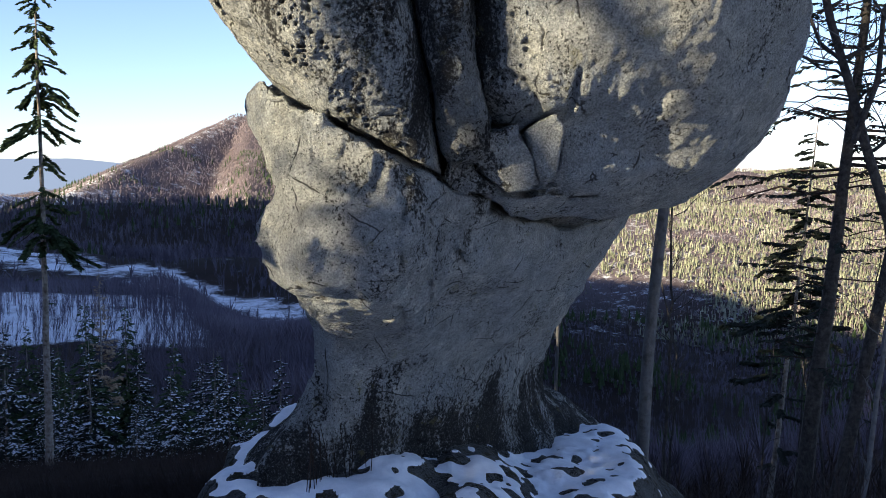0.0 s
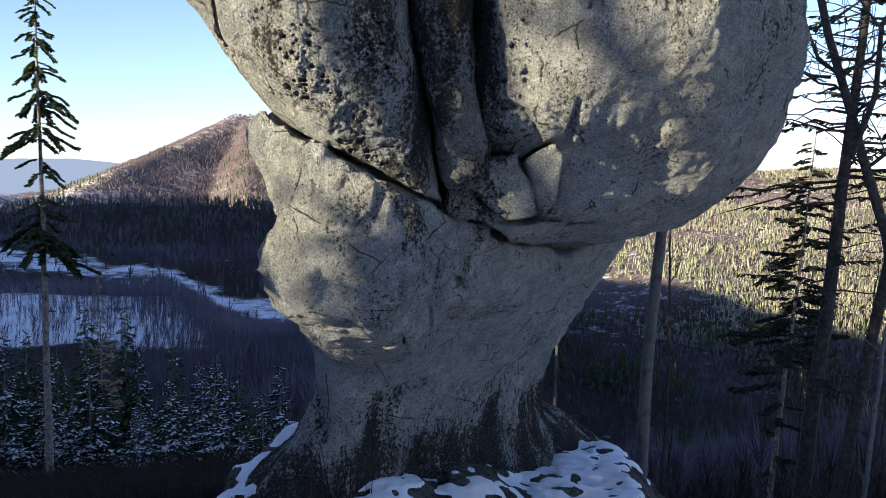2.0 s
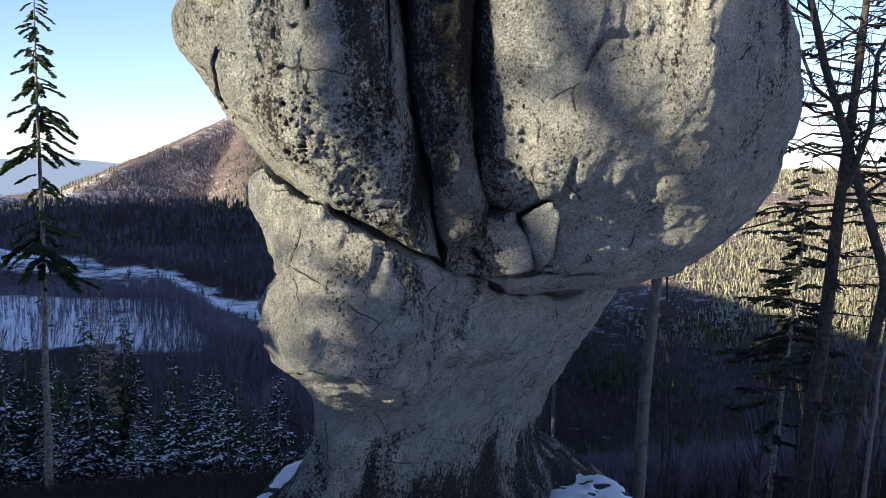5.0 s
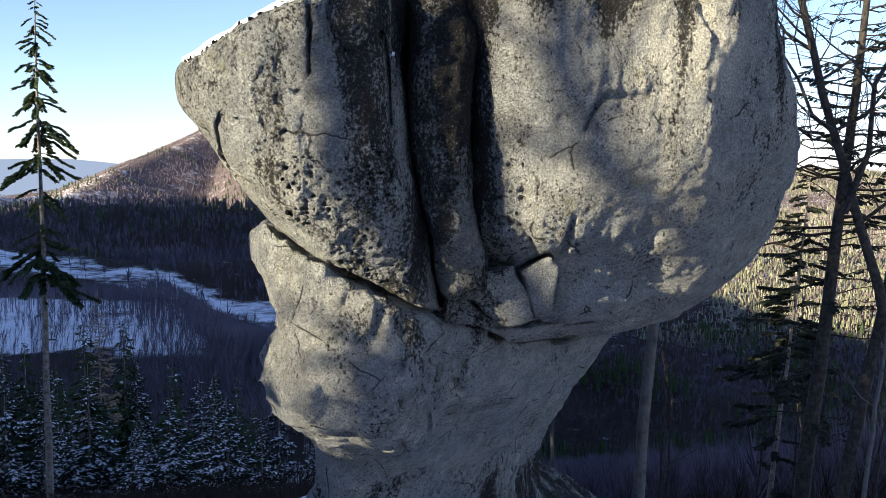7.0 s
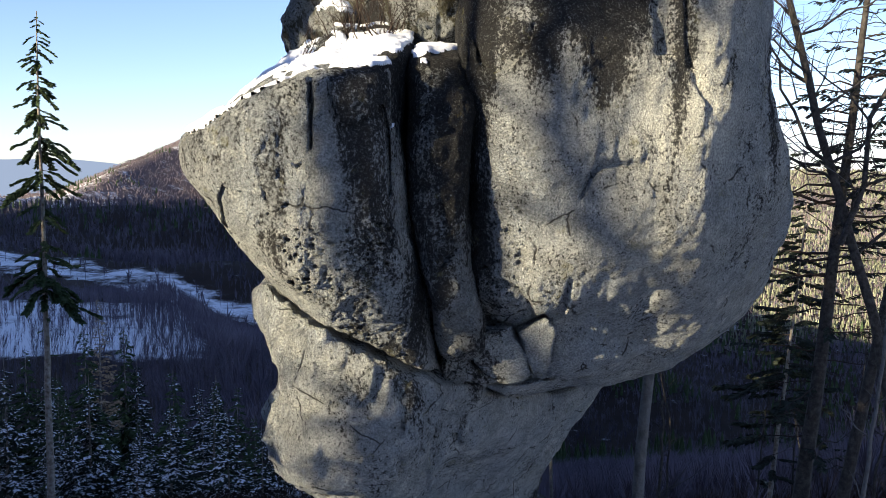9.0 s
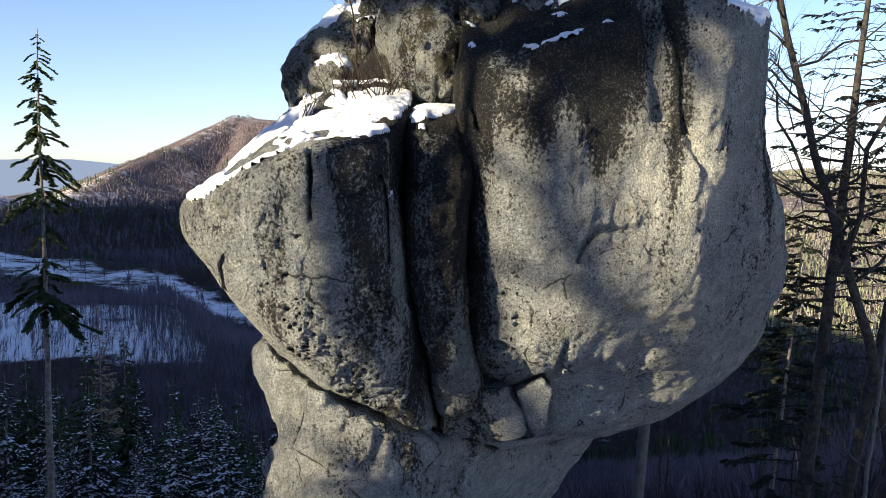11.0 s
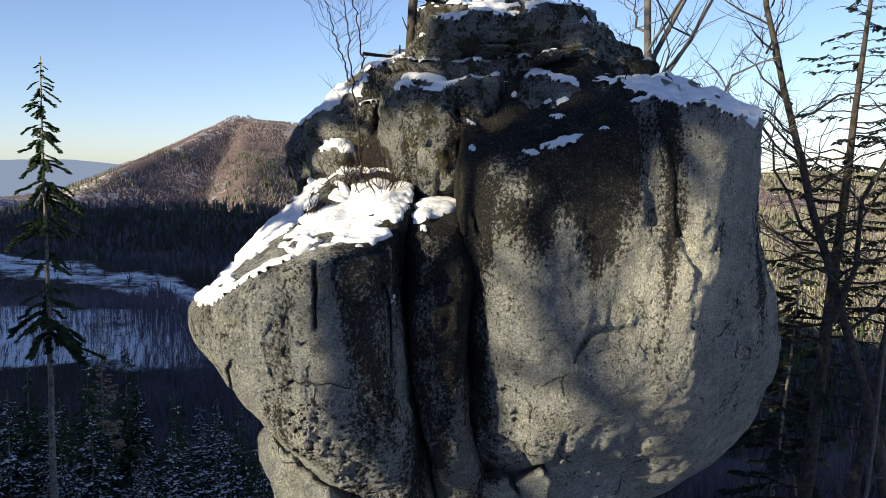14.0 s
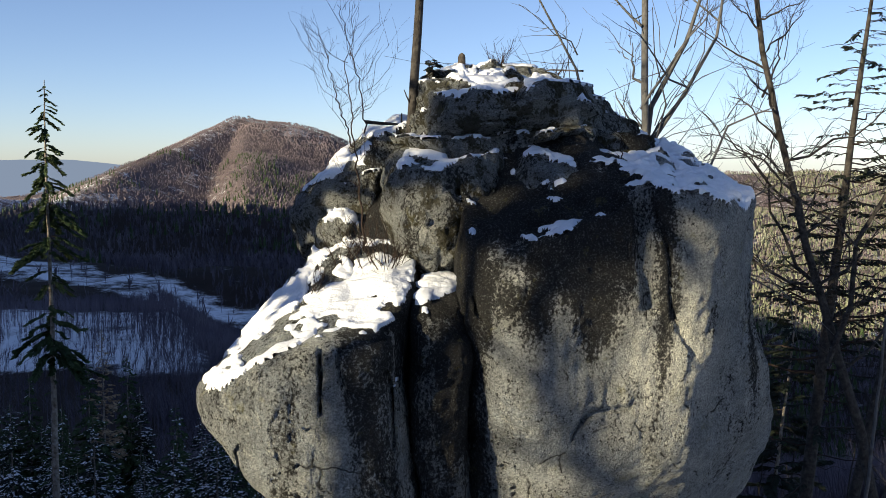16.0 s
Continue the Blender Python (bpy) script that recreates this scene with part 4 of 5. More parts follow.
# ---- trees ----
class Wood:
    """Collects tubes and blades of one part."""

    def __init__(self):
        self.v, self.f, self.n = [], [], 0

    def tube(self, pts, radii, sides=5):
        pts = np.asarray(pts, float)
        k = len(pts)
        t = np.gradient(pts, axis=0)
        t /= np.maximum(np.linalg.norm(t, axis=1), 1e-9)[:, None]
        ref = np.where(np.abs(t[:, 2:3]) > 0.8, np.array([[1.0, 0, 0]]), np.array([[0, 0, 1.0]]))
        a = np.cross(t, ref)
        a /= np.maximum(np.linalg.norm(a, axis=1), 1e-9)[:, None]
        b = np.cross(t, a)
        ang = np.arange(sides) * 2 * np.pi / sides
        ring = pts[:, None] + np.asarray(radii)[:, None, None] * (np.cos(ang)[None, :, None] * a[:, None] + np.sin(ang)[None, :, None] * b[:, None])
        i = np.arange(k - 1)[:, None] * sides + np.arange(sides)[None]
        j = np.arange(k - 1)[:, None] * sides + (np.arange(sides)[None] + 1) % sides
        self.v.append(ring.reshape(-1, 3))
        self.f.append(np.stack([i, j, j + sides, i + sides], -1).reshape(-1, 4) + self.n)
        self.n += k * sides

    def blades(self, base, tip, side):
        """Narrow leaf-shaped blades: rows of base, tip and half-width vectors."""
        mid = base * 0.45 + tip * 0.55
        v = np.stack([base, mid + side, tip, mid - side], 1)
        self.v.append(v.reshape(-1, 3))
        self.f.append((np.arange(len(base))[:, None] * 4 + np.arange(4)[None]) + self.n)
        self.n += 4 * len(base)

    def make(self, name, mat, parent, smooth=True):
        if not self.v:
            return None
        ob = link_mesh(name, np.concatenate(self.v), np.concatenate(self.f), mat, parent, smooth)
        return tagged(ob, kind="stuff") if name in ("crown", "branchwork", "snow_cover", "stems") else ob


def bent(rs, a, b, k=6, wander=0.05, arch=0.0):
    """A wandering line from a to b, arched upwards in the middle."""
    a, b = np.array(a, float), np.array(b, float)
    t = np.linspace(0, 1, k)[:, None]
    p = a + (b - a) * t
    size = np.linalg.norm(b - a)
    off = np.cumsum(rs.randn(k, 3), 0) * wander * size / math.sqrt(k)
    off -= t * off[-1]
    p = p + off
    p[:, 2] += arch * size * np.sin(t[:, 0] * np.pi)
    return p


def limb(wood, rs, start, way, length, radius, depth, fork=(4, 7), turn=0.75, rise=0.25, floor_r=0.006):
    """A leafless limb with its own side branches, down to twigs."""
    way = np.array(way, float)
    way /= np.linalg.norm(way)
    end = np.array(start) + way * length + np.array((0, 0, rise * length))
    k = 7 if depth > 1 else 5 if depth else 4
    pts = bent(rs, start, end, k, 0.12)
    wood.tube(pts, np.maximum(radius * np.linspace(1, 0.25, k), floor_r * 0.6), 5 if depth > 1 else 3)
    if depth <= 0:
        return
    for _ in range(rs.randint(*fork)):
        i = rs.randint(1, k)
        u = rs.rand()
        d = pts[min(i, k - 1)] - pts[i - 1]
        d = d / np.linalg.norm(d) + turn * rs.randn(3) * np.array((1, 1, 0.7))
        f = 0.25 + 0.75 * i / k
        limb(wood, rs, pts[i - 1] * (1 - u) + pts[i] * u, d, length * (0.30 + 0.35 * rs.rand()) * (1.25 - 0.5 * f), max(radius * 0.5 * (1.2 - 0.6 * f), floor_r), depth - 1, fork, turn, rise, floor_r)


def bare_tree(name, label, line, r0, r1, limbs, seed, bark=None, reach=(1.5, 4.0), depth=2, lo=0.35, rise=0.35, extra=(), aim=None):
    """A leafless tree along a line of points. extra: own limbs as (start fraction, end point, radius)."""
    rs = np.random.RandomState(seed)
    line = np.array(line, float)
    t = np.linspace(0, 1, 28)
    lt = np.concatenate([[0], np.cumsum(np.linalg.norm(np.diff(line, axis=0), axis=1))])
    lt /= lt[-1]
    pts = np.stack([glide(t, lt, line[:, i]) for i in range(3)], 1)
    pts[:, :2] += 0.02 * rs.randn(28, 2)
    root = pts[0].copy()
    thing = tagged(new(name), label, "tree")
    thing.location = root
    pts = pts - root
    trunk, crown = Wood(), Wood()
    rad = r0 + (r1 - r0) * t ** 0.8
    rad[:2] *= (1.35, 1.1)
    trunk.tube(pts, rad, 9)
    for k in range(limbs):
        u = lo + (0.98 - lo) * (k + rs.rand()) / limbs
        p = np.array([np.interp(u, t, pts[:, i]) for i in range(3)])
        ang = rs.rand() * 6.283 if aim is None else aim + 1.1 * rs.randn()
        way = np.array((math.cos(ang), math.sin(ang), 0.15 + 0.5 * rs.rand()))
        limb(crown, rs, p, way, (reach[0] + (reach[1] - reach[0]) * rs.rand()) * (1.15 - 0.6 * u), max(0.45 * np.interp(u, t, rad), 0.02 if r0 > 0.05 else 0.006), depth, rise=rise, floor_r=0.006 if r0 > 0.05 else 0.003)
    for u, end, r in extra:
        p = np.array([np.interp(u, t, pts[:, i]) for i in range(3)])
        d = np.array(end, float) - root - p
        limb(crown, rs, p, d, np.linalg.norm(d), r, 2, (6, 10), rise=0.05)
    bark = bark or BARK
    trunk.make("trunk", bark, thing)
    crown.make("crown", bark, thing)
    return thing


def conifer(name, label, base, height, r0, whorls, seed, lean=(0, 0), droop=0.25, cards=16, card=0.32, snow=0.0, needles=None, bark=None, thin=0.0, place=True, curl=0.0):
    """A spruce or fir. whorls: rows of height fraction from, to, branch length from, to, branches."""
    rs = np.random.RandomState(seed)
    thing = tagged(new(name), label, "tree")
    if place:
        thing.location = base
    trunk, twigs, green, white = Wood(), Wood(), Wood(), Wood()
    k = 14
    t = np.linspace(0, 1, k)
    tp = np.stack([lean[0] * t * height, lean[1] * t * height, t * height], 1)
    tp[1:-1, :2] += 0.03 * rs.randn(k - 2, 2)
    trunk.tube(tp, r0 * (1 - 0.93 * t) + 0.008, 7)
    for f0, f1, l0, l1, n in whorls:
        for b in range(n):
            u = (b + rs.rand()) / n
            f = f0 + (f1 - f0) * u
            L = (l0 + (l1 - l0) * u) * (0.5 + 0.75 * rs.rand())
            ang = rs.rand() * 6.283
            o = np.array([np.interp(f, t, tp[:, i]) for i in range(3)])
            out = np.array((math.cos(ang), math.sin(ang), 0.0))
            m = 6
            s = np.linspace(0, 1, m)
            pts = o + out * (L * s)[:, None]
            pts[:, 2] += L * (0.12 * s - (droop + 0.12 * rs.randn()) * s ** 1.6 + curl * s ** 4)
            pts[1:] += 0.03 * L * rs.randn(m - 1, 3)
            twigs.tube(pts, np.linspace(max(0.014 * L, 0.012), 0.005, m), 3)
            nc = int(cards * max(L, 0.4))
            if rs.rand() < thin or nc < 1:
                continue
            q = 0.15 + 0.85 * rs.rand(nc) ** 0.8
            pos = np.stack([np.interp(q, s, pts[:, i]) for i in range(3)], 1)
            sidew = np.array((-out[1], out[0], 0.0))
            sgn = np.where(rs.rand(nc) < 0.5, -1.0, 1.0)[:, None]
            d = out * (0.5 + 0.5 * rs.rand(nc, 1)) + sidew * sgn * (0.2 + 0.9 * rs.rand(nc, 1)) + np.array((0, 0, -1.0)) * (0.1 + 0.55 * rs.rand(nc, 1))
            d /= np.linalg.norm(d, axis=1)[:, None]
            ln = card * (0.6 + 0.8 * rs.rand(nc, 1)) * (0.5 + 0.5 * min(L, 2.0))
            w = np.cross(d, rs.randn(nc, 3) * 0.6 + np.array((0, 0, 1.0)))
            w /= np.maximum(np.linalg.norm(w, axis=1), 1e-6)[:, None]
            green.blades(pos, pos + d * ln, w * ln * 0.17)
            if snow:
                ks = rs.rand(nc) < snow
                if ks.any():
                    up = np.array((0, 0, 0.035))
                    d2 = d[ks] * np.array((1, 1, 0.7))
                    w2 = np.cross(d2, np.array((0, 0, 1.0)))
                    w2 /= np.maximum(np.linalg.norm(w2, axis=1), 1e-6)[:, None]
                    white.blades(pos[ks] + up, pos[ks] + up + d2 * ln[ks] * 0.85, w2 * ln[ks] * 0.2)
    trunk.make("trunk", bark or SPRUCE_BARK, thing)
    twigs.make("branchwork", TWIG, thing)
    green.make("crown", needles or NEEDLES, thing, False)
    white.make("snow_cover", SNOW, thing, False)
    return thing


def on_ground(x, y, sink=0.3):
    return (x, y, float(ground_at(np.array([x]), np.array([y]))[0]) - sink)


# the tall ragged spruce standing alone in the valley side
gx, gy, gz = on_ground(-20.6, 48.6)
H = 16.6 - gz


def part_of(z):
    return (z - gz) / H


conifer("tall_spruce", "tall ragged spruce with a bare lower trunk and drooping sparse branches", (gx, gy, gz), H, 0.22,
        [(part_of(z0), part_of(z1), 1.08 * l0, 1.08 * l1, n) for z0, z1, l0, l1, n in ((2.2, 3.6, 1.9, 1.6, 22), (3.6, 5.0, 1.4, 1.1, 12), (5.8, 6.8, 1.0, 0.9, 8), (7.6, 8.6, 1.3, 1.6, 12), (9.2, 10.4, 1.5, 1.3, 15),
                                                                         (10.9, 11.8, 1.0, 1.3, 12), (12.2, 13.4, 1.2, 0.9, 14), (13.6, 15.2, 0.85, 0.6, 18), (15.2, 16.4, 0.5, 0.2, 10), (-8.0, 2.0, 0.5, 0.3, 8))],
        21, (0.006, 0.0), 0.7, 210, 0.19, thin=0.05, curl=0.1)

# snow-dusted young conifers in the hollow
templates = [
    conifer("snowy_conifer", "young conifer with snow lying on its drooping branches", on_ground(-33.0, 78.0), 14.5, 0.16, [(0.06, 0.95, 3.4, 0.35, 130)], 31, droop=0.3, cards=36, card=0.34, snow=0.18, curl=0.1, needles=SHADED_NEEDLES),
    conifer("snowy_conifer", "young conifer with snow lying on its drooping branches", on_ground(-21.0, 72.0), 11.5, 0.14, [(0.04, 0.95, 3.3, 0.3, 110)], 32, droop=0.25, cards=36, card=0.34, snow=0.23, curl=0.1, needles=SHADED_NEEDLES),
    conifer("dark_spruce", "dark green spruce with little snow on it", on_ground(-35.0, 92.0), 19.0, 0.2, [(0.10, 0.97, 3.0, 0.3, 150)], 33, droop=0.3, cards=18, card=0.55, snow=0.05),
]
for ob in templates[:2]:
    tagged(ob, group="snowy young conifers")
tagged(templates[2], group="dark spruces")
rs = np.random.RandomState(77)
for k in range(78):
    d = 62 + 48 * rs.rand()
    a = -0.53 + 0.45 * rs.rand()
    if a > -0.2:
        d = 60 + 14 * rs.rand()
    x = a * d
    kind = 2 if (d > 84 and rs.rand() < 0.5) else rs.randint(0, 2)
    s = 0.56 + 0.42 * rs.rand() ** 1.5 - (0.16 if a > -0.22 else 0)
    copy_thing(templates[kind], Matrix.LocRotScale(on_ground(x, d), Euler((0, 0, rs.rand() * 6.28)), (s, s, s * (0.9 + 0.2 * rs.rand()))))
conifer("larch", "bare golden-brown larch among the dark spruces", on_ground(-36.8, 101.0), 23.0, 0.2, [(0.35, 0.97, 2.4, 0.2, 150)], 41, droop=0.05, cards=14, card=0.35, needles=LARCH)

# trees beside the rock
bare_tree("beech", "tall grey leafless beech forking above the rock", [(4.75, 22, -7.5), (4.72, 22, 0), (5.0, 22, 4), (5.3, 22, 6.9), (5.25, 22, 9.5), (4.95, 22, 12), (4.87, 22, 14), (4.85, 22, 18), (4.8, 22, 23)], 0.20, 0.05, 10, 52, BEECH_BARK, (1.8, 3.6), 2, 0.64,
          extra=[(0.55, (6.2, 22, 18.5), 0.11), (0.60, (1.6, 21.6, 17.0), 0.065), (0.60, (8.0, 22, 13.4), 0.055), (0.58, (7.2, 22, 18.0), 0.08)])
bare_tree("sapling", "thin grey leafless tree behind the stem of the rock", [(4.1, 35, -16), (4.2, 35, -6), (4.3, 35, 2), (4.2, 35, 6)], 0.10, 0.05, 6, 58, BEECH_BARK, (0.8, 1.5), 1, 0.7)
bare_tree("beech", "leaning dark leafless beech with long bare limbs", [(13.4, 26, -9), (13.1, 26, 0), (12.2, 26, 4.5), (11.7, 26, 6), (10.4, 26, 10), (9.6, 26, 13), (8.9, 26, 16), (8.3, 26, 21)], 0.24, 0.05, 24, 53, BARK, (2.0, 5.0), 2, 0.5,
          extra=[(0.52, (14.2, 26, 13.5), 0.09), (0.60, (8.4, 26, 12.6), 0.06)])
conifer("old_fir", "leaning old fir with long sparse level branches", (11.4, 31, -11.0), 31.0, 0.36, [(0.30, 0.52, 2.6, 3.0, 26), (0.52, 0.97, 3.8, 0.8, 140)], 54, (0.10, 0.0), 0.12, 34, 0.15, thin=0.4, bark=BARK, needles=SHADED_NEEDLES)
conifer("old_fir", "leaning dark fir trunk with dead branch stubs", (10.9, 28, -10.0), 30.0, 0.26, [(0.28, 0.6, 0.9, 1.6, 24), (0.6, 0.97, 2.8, 0.6, 70)], 55, (0.17, 0.0), 0.15, 22, 0.14, thin=0.65, bark=BARK, needles=SHADED_NEEDLES)
conifer("young_spruce", "dark young spruce with drooping layered branches", (13.4, 39.6, -14.5), 22.5, 0.17, [(0.58, 0.97, 2.5, 0.5, 84), (0.35, 0.58, 1.2, 2.0, 14)], 56, (0.095, 0.0), 0.20, 210, 0.20, needles=SHADED_NEEDLES)
bare_tree("sapling", "thin pale leafless young tree on the slope", [(10.6, 24.5, -9), (11.2, 24.5, -2), (11.8, 24.5, 4), (12.2, 24.5, 10)], 0.10, 0.03, 8, 57, BEECH_BARK, (0.8, 1.8), 1)
rs = np.random.RandomState(88)
for k in range(9):
    a, d = 0.16 + 0.34 * rs.rand(), 27 + 26 * rs.rand()
    x, y, z = on_ground(a * d, d)
    h = 9 + 8 * rs.rand()
    bare_tree("sapling", "slender dark leafless young tree on the slope", [(x, y, z), (x + 0.5 * rs.randn(), y, z + h * 0.5), (x + 0.8 * rs.randn(), y, z + h)], 0.07, 0.02, 14, 600 + k, BARK, (0.8, 2.0), 1, 0.25)

# unseen trees, added to break the low sun and dim the sky light
for k, (x, y, h, limbs, lo, reach) in enumerate([(-31.7, -12.5, 31, 7, 0.72, (2.0, 4.0)), (-26.9, -0.4, 29, 8, 0.66, (3.5, 6.0)), (-33.0, -16.3, 30, 6, 0.66, (2.5, 4.5))]):
    z = on_ground(x, y)[2]
    bare_tree("beech", "unseen tall leafless beech, added to cast dapples and trunk shadows on the rock", [(x, y, z), (x + 0.1, y, z + h * 0.5), (x - 0.1, y + 0.1, z + h)], 0.29 if k == 0 else 0.24, 0.16 if k == 0 else 0.08, limbs, 700 + k, BARK, reach, 2, lo)
conifer("pine", "unseen tall pine with a bare trunk and a dense high crown, added to shade the rock", on_ground(-31.6, -11.0), 35.0, 0.55, [(0.76, 0.97, 1.8, 1.3, 120)], 35, droop=0.1, cards=10, card=0.8)
shade_spruce = conifer("spruce", "unseen dark spruce, added to shade the rock and the trees beside it", on_ground(10.0, -38.0), 25.0, 0.28, [(0.08, 0.97, 3.6, 0.3, 110)], 34, droop=0.3, cards=9, card=0.9)
for x, y, k in ((-18.7, 7.0, 1.0), (-23, 4.0, 1.15), (-27.5, 1.5, 1.2)):
    copy_thing(shade_spruce, Matrix.LocRotScale(on_ground(x, y), Euler((0, 0, x)), (k, k, k)))
for x, y, k in ((-38.0, -15.8, 0.91), (-40.9, -18.6, 0.95), (-39.9, -16.6, 0.96), (-43.2, -18.9, 0.95), (-44.5, -20.5, 0.97), (-36.7, -14.1, 0.86), (-26.0, -6.8, 0.68), (-27.6, -8.3, 0.69)):
    copy_thing(shade_spruce, Matrix.LocRotScale(on_ground(x, y), Euler((0, 0, x)), (1.5, 1.5, k)))
conifer("spruce", "unseen narrow dense young spruce, added to shade the stem of the rock", on_ground(-19.0, -1.5), 13.0 - on_ground(-19.0, -1.5)[2], 0.16, [(0.05, 0.8, 0.75, 0.62, 150), (0.8, 0.98, 0.6, 0.2, 30)], 36, droop=0.3, cards=26, card=0.5)
for k in range(7):
    c, r = -13.6 + 0.9 * k, 17.0 + 1.5 * (k % 2)
    x, y = 0.588 * c - 0.809 * r, -0.809 * c - 0.588 * r
    g = on_ground(x, y)
    copy_thing(shade_spruce, Matrix.LocRotScale(g, Euler((0, 0, k)), (0.8, 0.8, ((12.8, 12.8, 12.3, 11.0, 10.8, 11.2, 11.5)[k] - g[2]) / 25)))
for k in range(6):
    c, r = -13.2 + 0.9 * k, 21.0 + 1.2 * (k % 2)
    x, y = 0.588 * c - 0.809 * r, -0.809 * c - 0.588 * r
    g = on_ground(x, y)
    copy_thing(shade_spruce, Matrix.LocRotScale(g, Euler((0, 0, k + 3)), (0.8, 0.8, ((13.6, 13.4, 12.6, 11.6, 11.6, 12.0)[k] - g[2]) / 25)))
for k in range(9):  # unseen row west of the rock, added to shade the trees on the right
    c, r = -14.0 - 1.3 * k, 8.5 + 3.0 * (k % 3)
    copy_thing(shade_spruce, Matrix.LocRotScale(on_ground(0.588 * c - 0.809 * r, -0.809 * c - 0.588 * r), Euler((0, 0, 2 * k)), (1.0, 1.0, 1.05 + 0.04 * (k % 4))))
# unseen spruces behind the camera, added to dim sky light on the rock
rs = np.random.RandomState(99)
for k in range(7):
    t = radians(-20 + 60 * rs.rand())  # from behind to the side away from the sun
    r = 34 + 20 * rs.rand()
    x, y = r * math.sin(t), -r * math.cos(t)
    if y > 0.45 * abs(x) or y > 6:
        continue
    s = 0.8 + 0.5 * rs.rand()
    copy_thing(shade_spruce, Matrix.LocRotScale(on_ground(x, y), Euler((0, 0, rs.rand() * 6.28)), (s, s, s)))

# thicket below the rock
def shrub(seed, stems=16, h=1.0):
    rs = np.random.RandomState(seed)
    v, f = [], []
    for _ in range(stems):
        t, lean = rs.rand() * 6.283, 0.15 + 0.5 * rs.rand()
        tip = np.array((lean * math.cos(t), lean * math.sin(t), 0.6 + 0.4 * rs.rand())) * h
        for s in range(5):
            o = tip * (0.25 + 0.7 * rs.rand()) if s else np.zeros(3)
            e = tip if not s else o + 0.3 * h * (rs.rand(3) - np.array((0.5, 0.5, 0.1)))
            w = np.array((-math.sin(t), math.cos(t), 0)) * (0.010 if not s else 0.005)
            b = len(v)
            v += [tuple(o - w), tuple(o + w), tuple(e)]
            f.append((b, b + 1, b + 2))
    return np.array(v), np.array(f)


scatter("thicket", shrub(3, 9), spread(9000, 24, 66, -0.62, 0.02, 3.0, 11), TWIG, "dense brown leafless thicket on the slope", "undergrowth", 11)
scatter("snowy_scrub", shrub(6, 10), spread(550, 60, 104, -0.56, -0.06, 3.2, 15), SNOW, "leafless scrub thickly dusted with snow", "undergrowth", 15)
scatter("thicket", shrub(4, 9), spread(2000, 24, 110, 0.0, 0.62, 3.0, 12), TWIG, "dark leafless scrub on the shaded slope", "undergrowth", 12)
scatter("slope_saplings", far_bare_tree(40, 7, 0.004), spread(900, 60, 300, -0.02, 0.6, 9, 13), TWIG, "dense leafless saplings on the shaded slope", "bare forest", 13)


# ---- on the rock ----
def bush(name, label, base, h, stems, seed, tip=(0, 0)):
    rs = np.random.RandomState(seed)
    thing = tagged(new(name), label, "shrub")
    thing.location = base
    w = Wood()
    for _ in range(stems):
        t = rs.rand() * 6.283
        way = np.array((math.cos(t) * 0.6 + tip[0], math.sin(t) * 0.6 + tip[1], 0.9))
        limb(w, rs, 0.08 * rs.randn(3) * np.array((1, 1, 0)), way, h * (0.5 + 0.5 * rs.rand()), 0.012, 1, (4, 8), 0.6, 0.2, 0.004)
    w.make("crown", TWIG, thing)
    return thing


bush("shrub", "leafless brown shrub growing from the snowy ledge", (-0.85, 13.6, 10.35), 1.1, 16, 801)
bush("shrub", "leafless brown shrub growing from the snowy ledge", (-1.3, 13.9, 10.5), 0.9, 10, 802)
bush("shrub", "small leafless shrub in the snow on the rock", (-1.9, 13.0, 10.1), 0.6, 5, 803)
bare_tree("sapling", "thin leafless birch sapling growing on the rock ledge", [(-1.2, 14.3, 10.5), (-1.3, 14.3, 11.8), (-1.45, 14.3, 13.2), (-1.5, 14.4, 14.0)], 0.022, 0.006, 10, 811, TWIG, (0.3, 0.8), 1, 0.3)
bare_tree("sapling", "leafless bushy sapling on the shoulder of the rock", [(-1.6, 16.8, 12.5), (-1.9, 16.8, 13.4), (-2.2, 16.8, 14.6)], 0.016, 0.005, 14, 812, TWIG, (0.5, 1.2), 1, 0.15, 0.6)
bare_tree("sapling", "leafless bushy sapling on the shoulder of the rock", [(-1.4, 17.0, 12.7), (-1.5, 17.0, 13.7), (-1.9, 17.0, 15.2)], 0.016, 0.005, 14, 813, TWIG, (0.5, 1.2), 1, 0.15, 0.6)
bush("shrub", "thin leafless twigs on the summit of the rock", (1.1, 17.4, 13.95), 0.8, 8, 804)
bush("shrub", "thin leafless twigs on the summit of the rock", (2.2, 17.0, 13.7), 0.7, 5, 805)

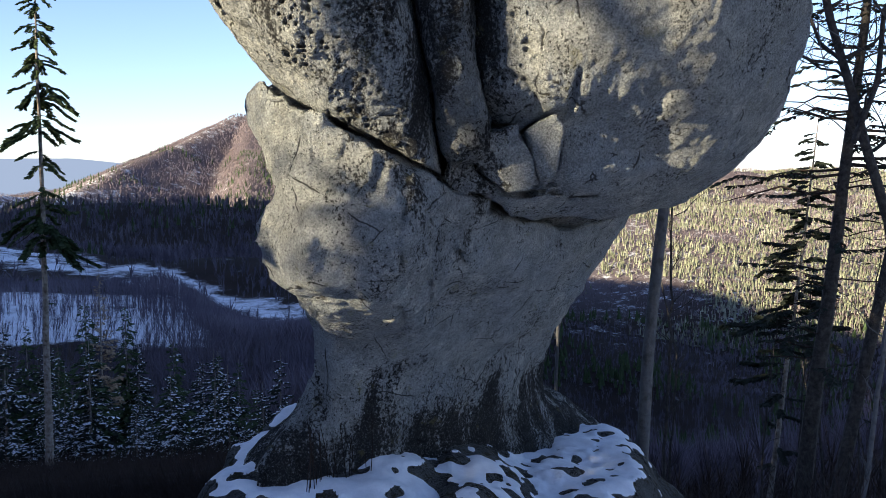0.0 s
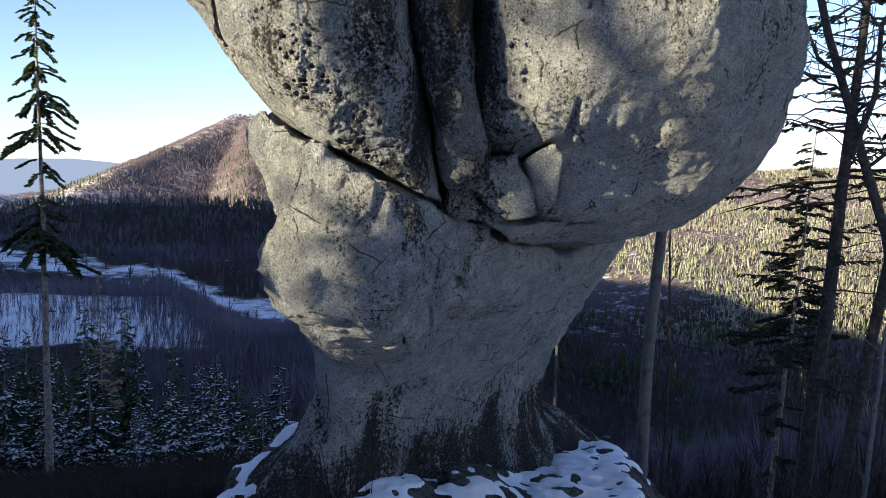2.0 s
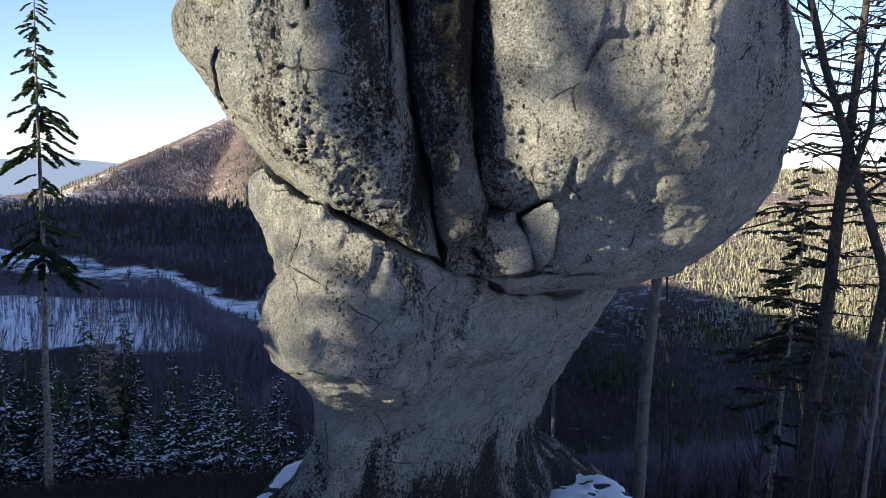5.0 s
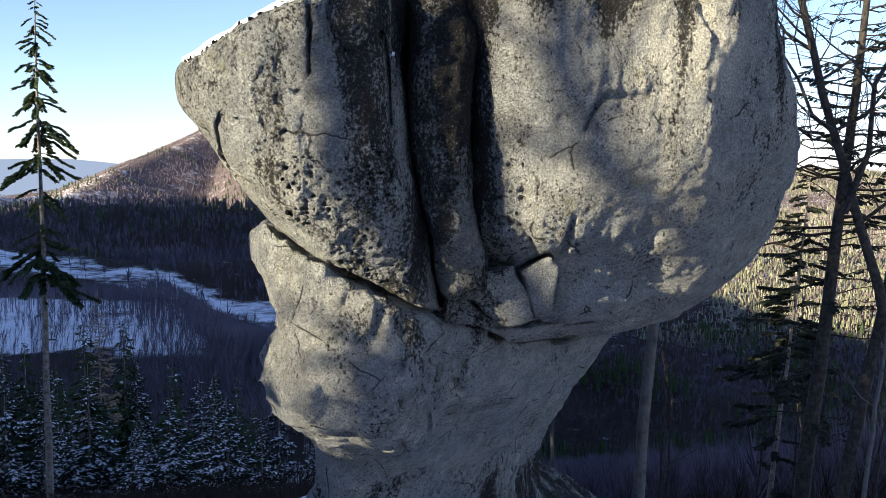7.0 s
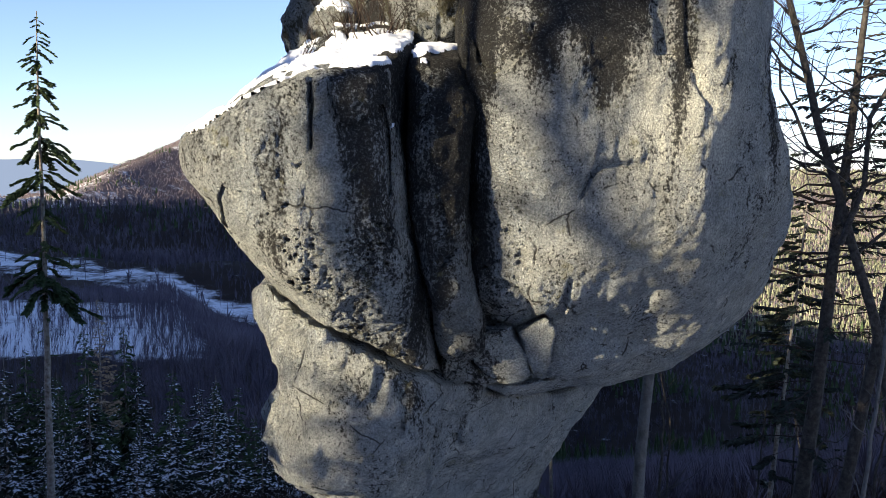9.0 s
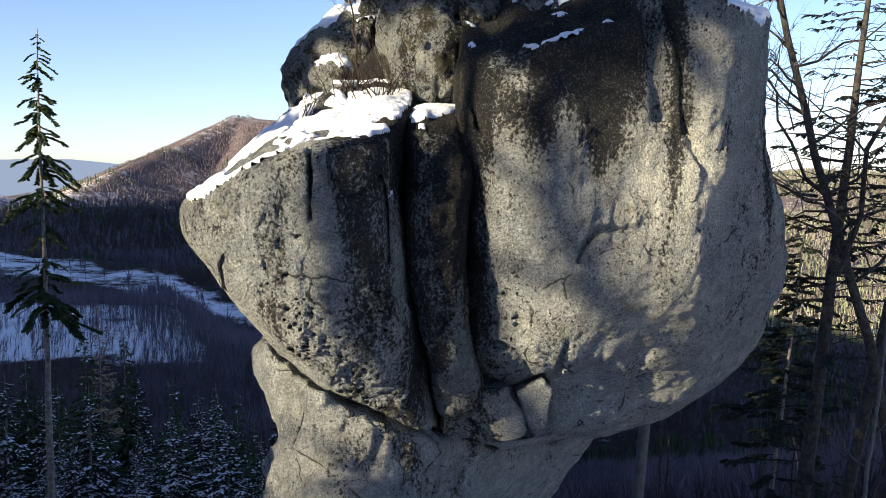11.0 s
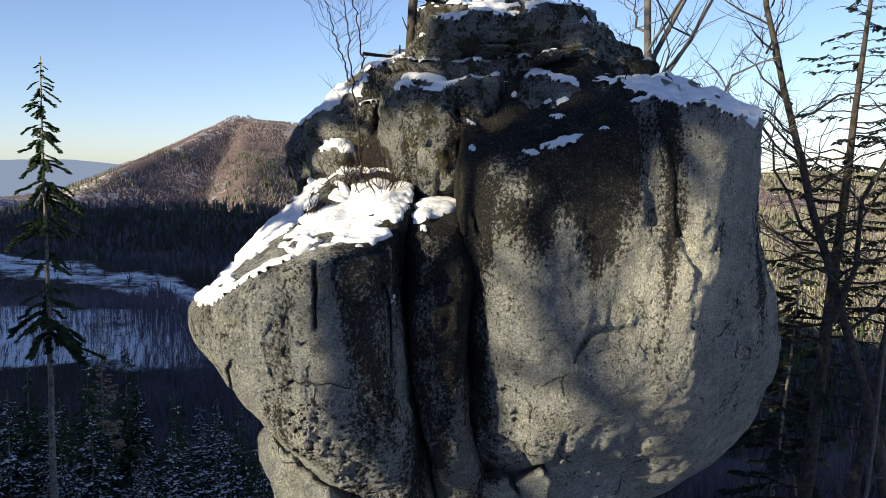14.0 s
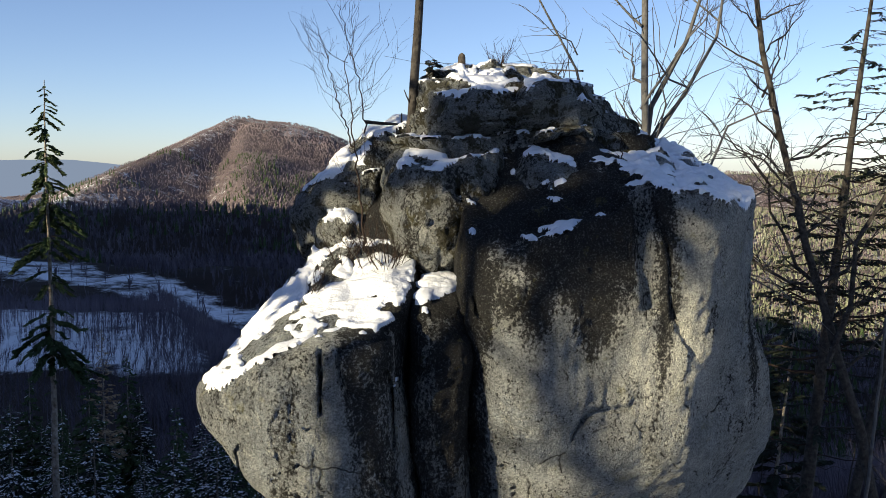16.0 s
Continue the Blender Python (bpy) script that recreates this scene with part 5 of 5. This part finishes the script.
conifer("seedling_spruce", "tiny dark spruce seedling on the snowy summit", (-0.13, 16.0, 13.62), 0.45, 0.012, [(0.2, 0.97, 0.2, 0.08, 24)], 46, droop=0.05, cards=60, card=0.12, needles=SHADED_NEEDLES)
bare_tree("sapling", "thin leafless sapling on the shoulder of the rock", [(2.75, 13.8, 11.9), (2.8, 13.8, 12.4), (2.78, 13.8, 13.0)], 0.012, 0.004, 7, 814, TWIG, (0.15, 0.4), 1, 0.3)

dead = tagged(new("dead_tree"), "straight bare dead trunk standing on the rock", "tree trunk")
w = Wood()
rs = np.random.RandomState(5)
w.tube(bent(rs, (-0.52, 15.65, 12.7), (-0.34, 15.7, 15.4), 7, 0.01), np.linspace(0.085, 0.07, 7), 9)
w.tube(bent(rs, (-0.34, 15.7, 15.4), (-0.2, 15.8, 18.5), 5, 0.01), np.linspace(0.075, 0.05, 5), 9)
w.make("trunk", BARK, dead)
w = Wood()
w.tube(bent(rs, (-0.5, 15.66, 13.2), (-0.62, 15.5, 13.5), 4, 0.05), np.linspace(0.02, 0.008, 4), 5)
w.make("branch_stub", BARK, dead)

post = tagged(new("post"), "short weathered wooden post with a rounded top", "post")
w = Wood()
w.tube([(0.41, 17.5, 13.75), (0.41, 17.5, 14.0), (0.41, 17.5, 14.27), (0.41, 17.5, 14.33), (0.41, 17.5, 14.36)], [0.075, 0.075, 0.072, 0.05, 0.005], 12)
w.make("shaft", OLD_WOOD, post)

log = tagged(new("fallen_log"), "broken dark log lying on the snowy shoulder", "log")
w = Wood()
w.tube(bent(rs, (-1.35, 16.3, 12.98), (-0.75, 16.5, 12.95), 5, 0.03), np.linspace(0.035, 0.022, 5), 8)
w.tube(bent(rs, (-0.7, 16.4, 12.75), (-0.7, 16.4, 13.15), 4, 0.03), np.linspace(0.025, 0.012, 4), 8)
w.make("wood", BARK, log)

stalks = tagged(new("dry_stalks"), "dark dry plant stalks at the foot of the rock", "dry plants", kind="stuff")
w = Wood()
for k in range(26):
    x = -2.05 + 0.95 * rs.rand()
    y = 14.15 + 0.8 * (x + 2) + 0.15 * rs.randn() - 0.1
    h = 0.4 + 0.9 * rs.rand()
    w.tube(bent(rs, (x, y, 0.85), (x + 0.08 * rs.randn(), y, 0.95 + h), 5, 0.03), np.linspace(0.009, 0.005, 5), 3)
w.make("stems", TWIG, stalks)
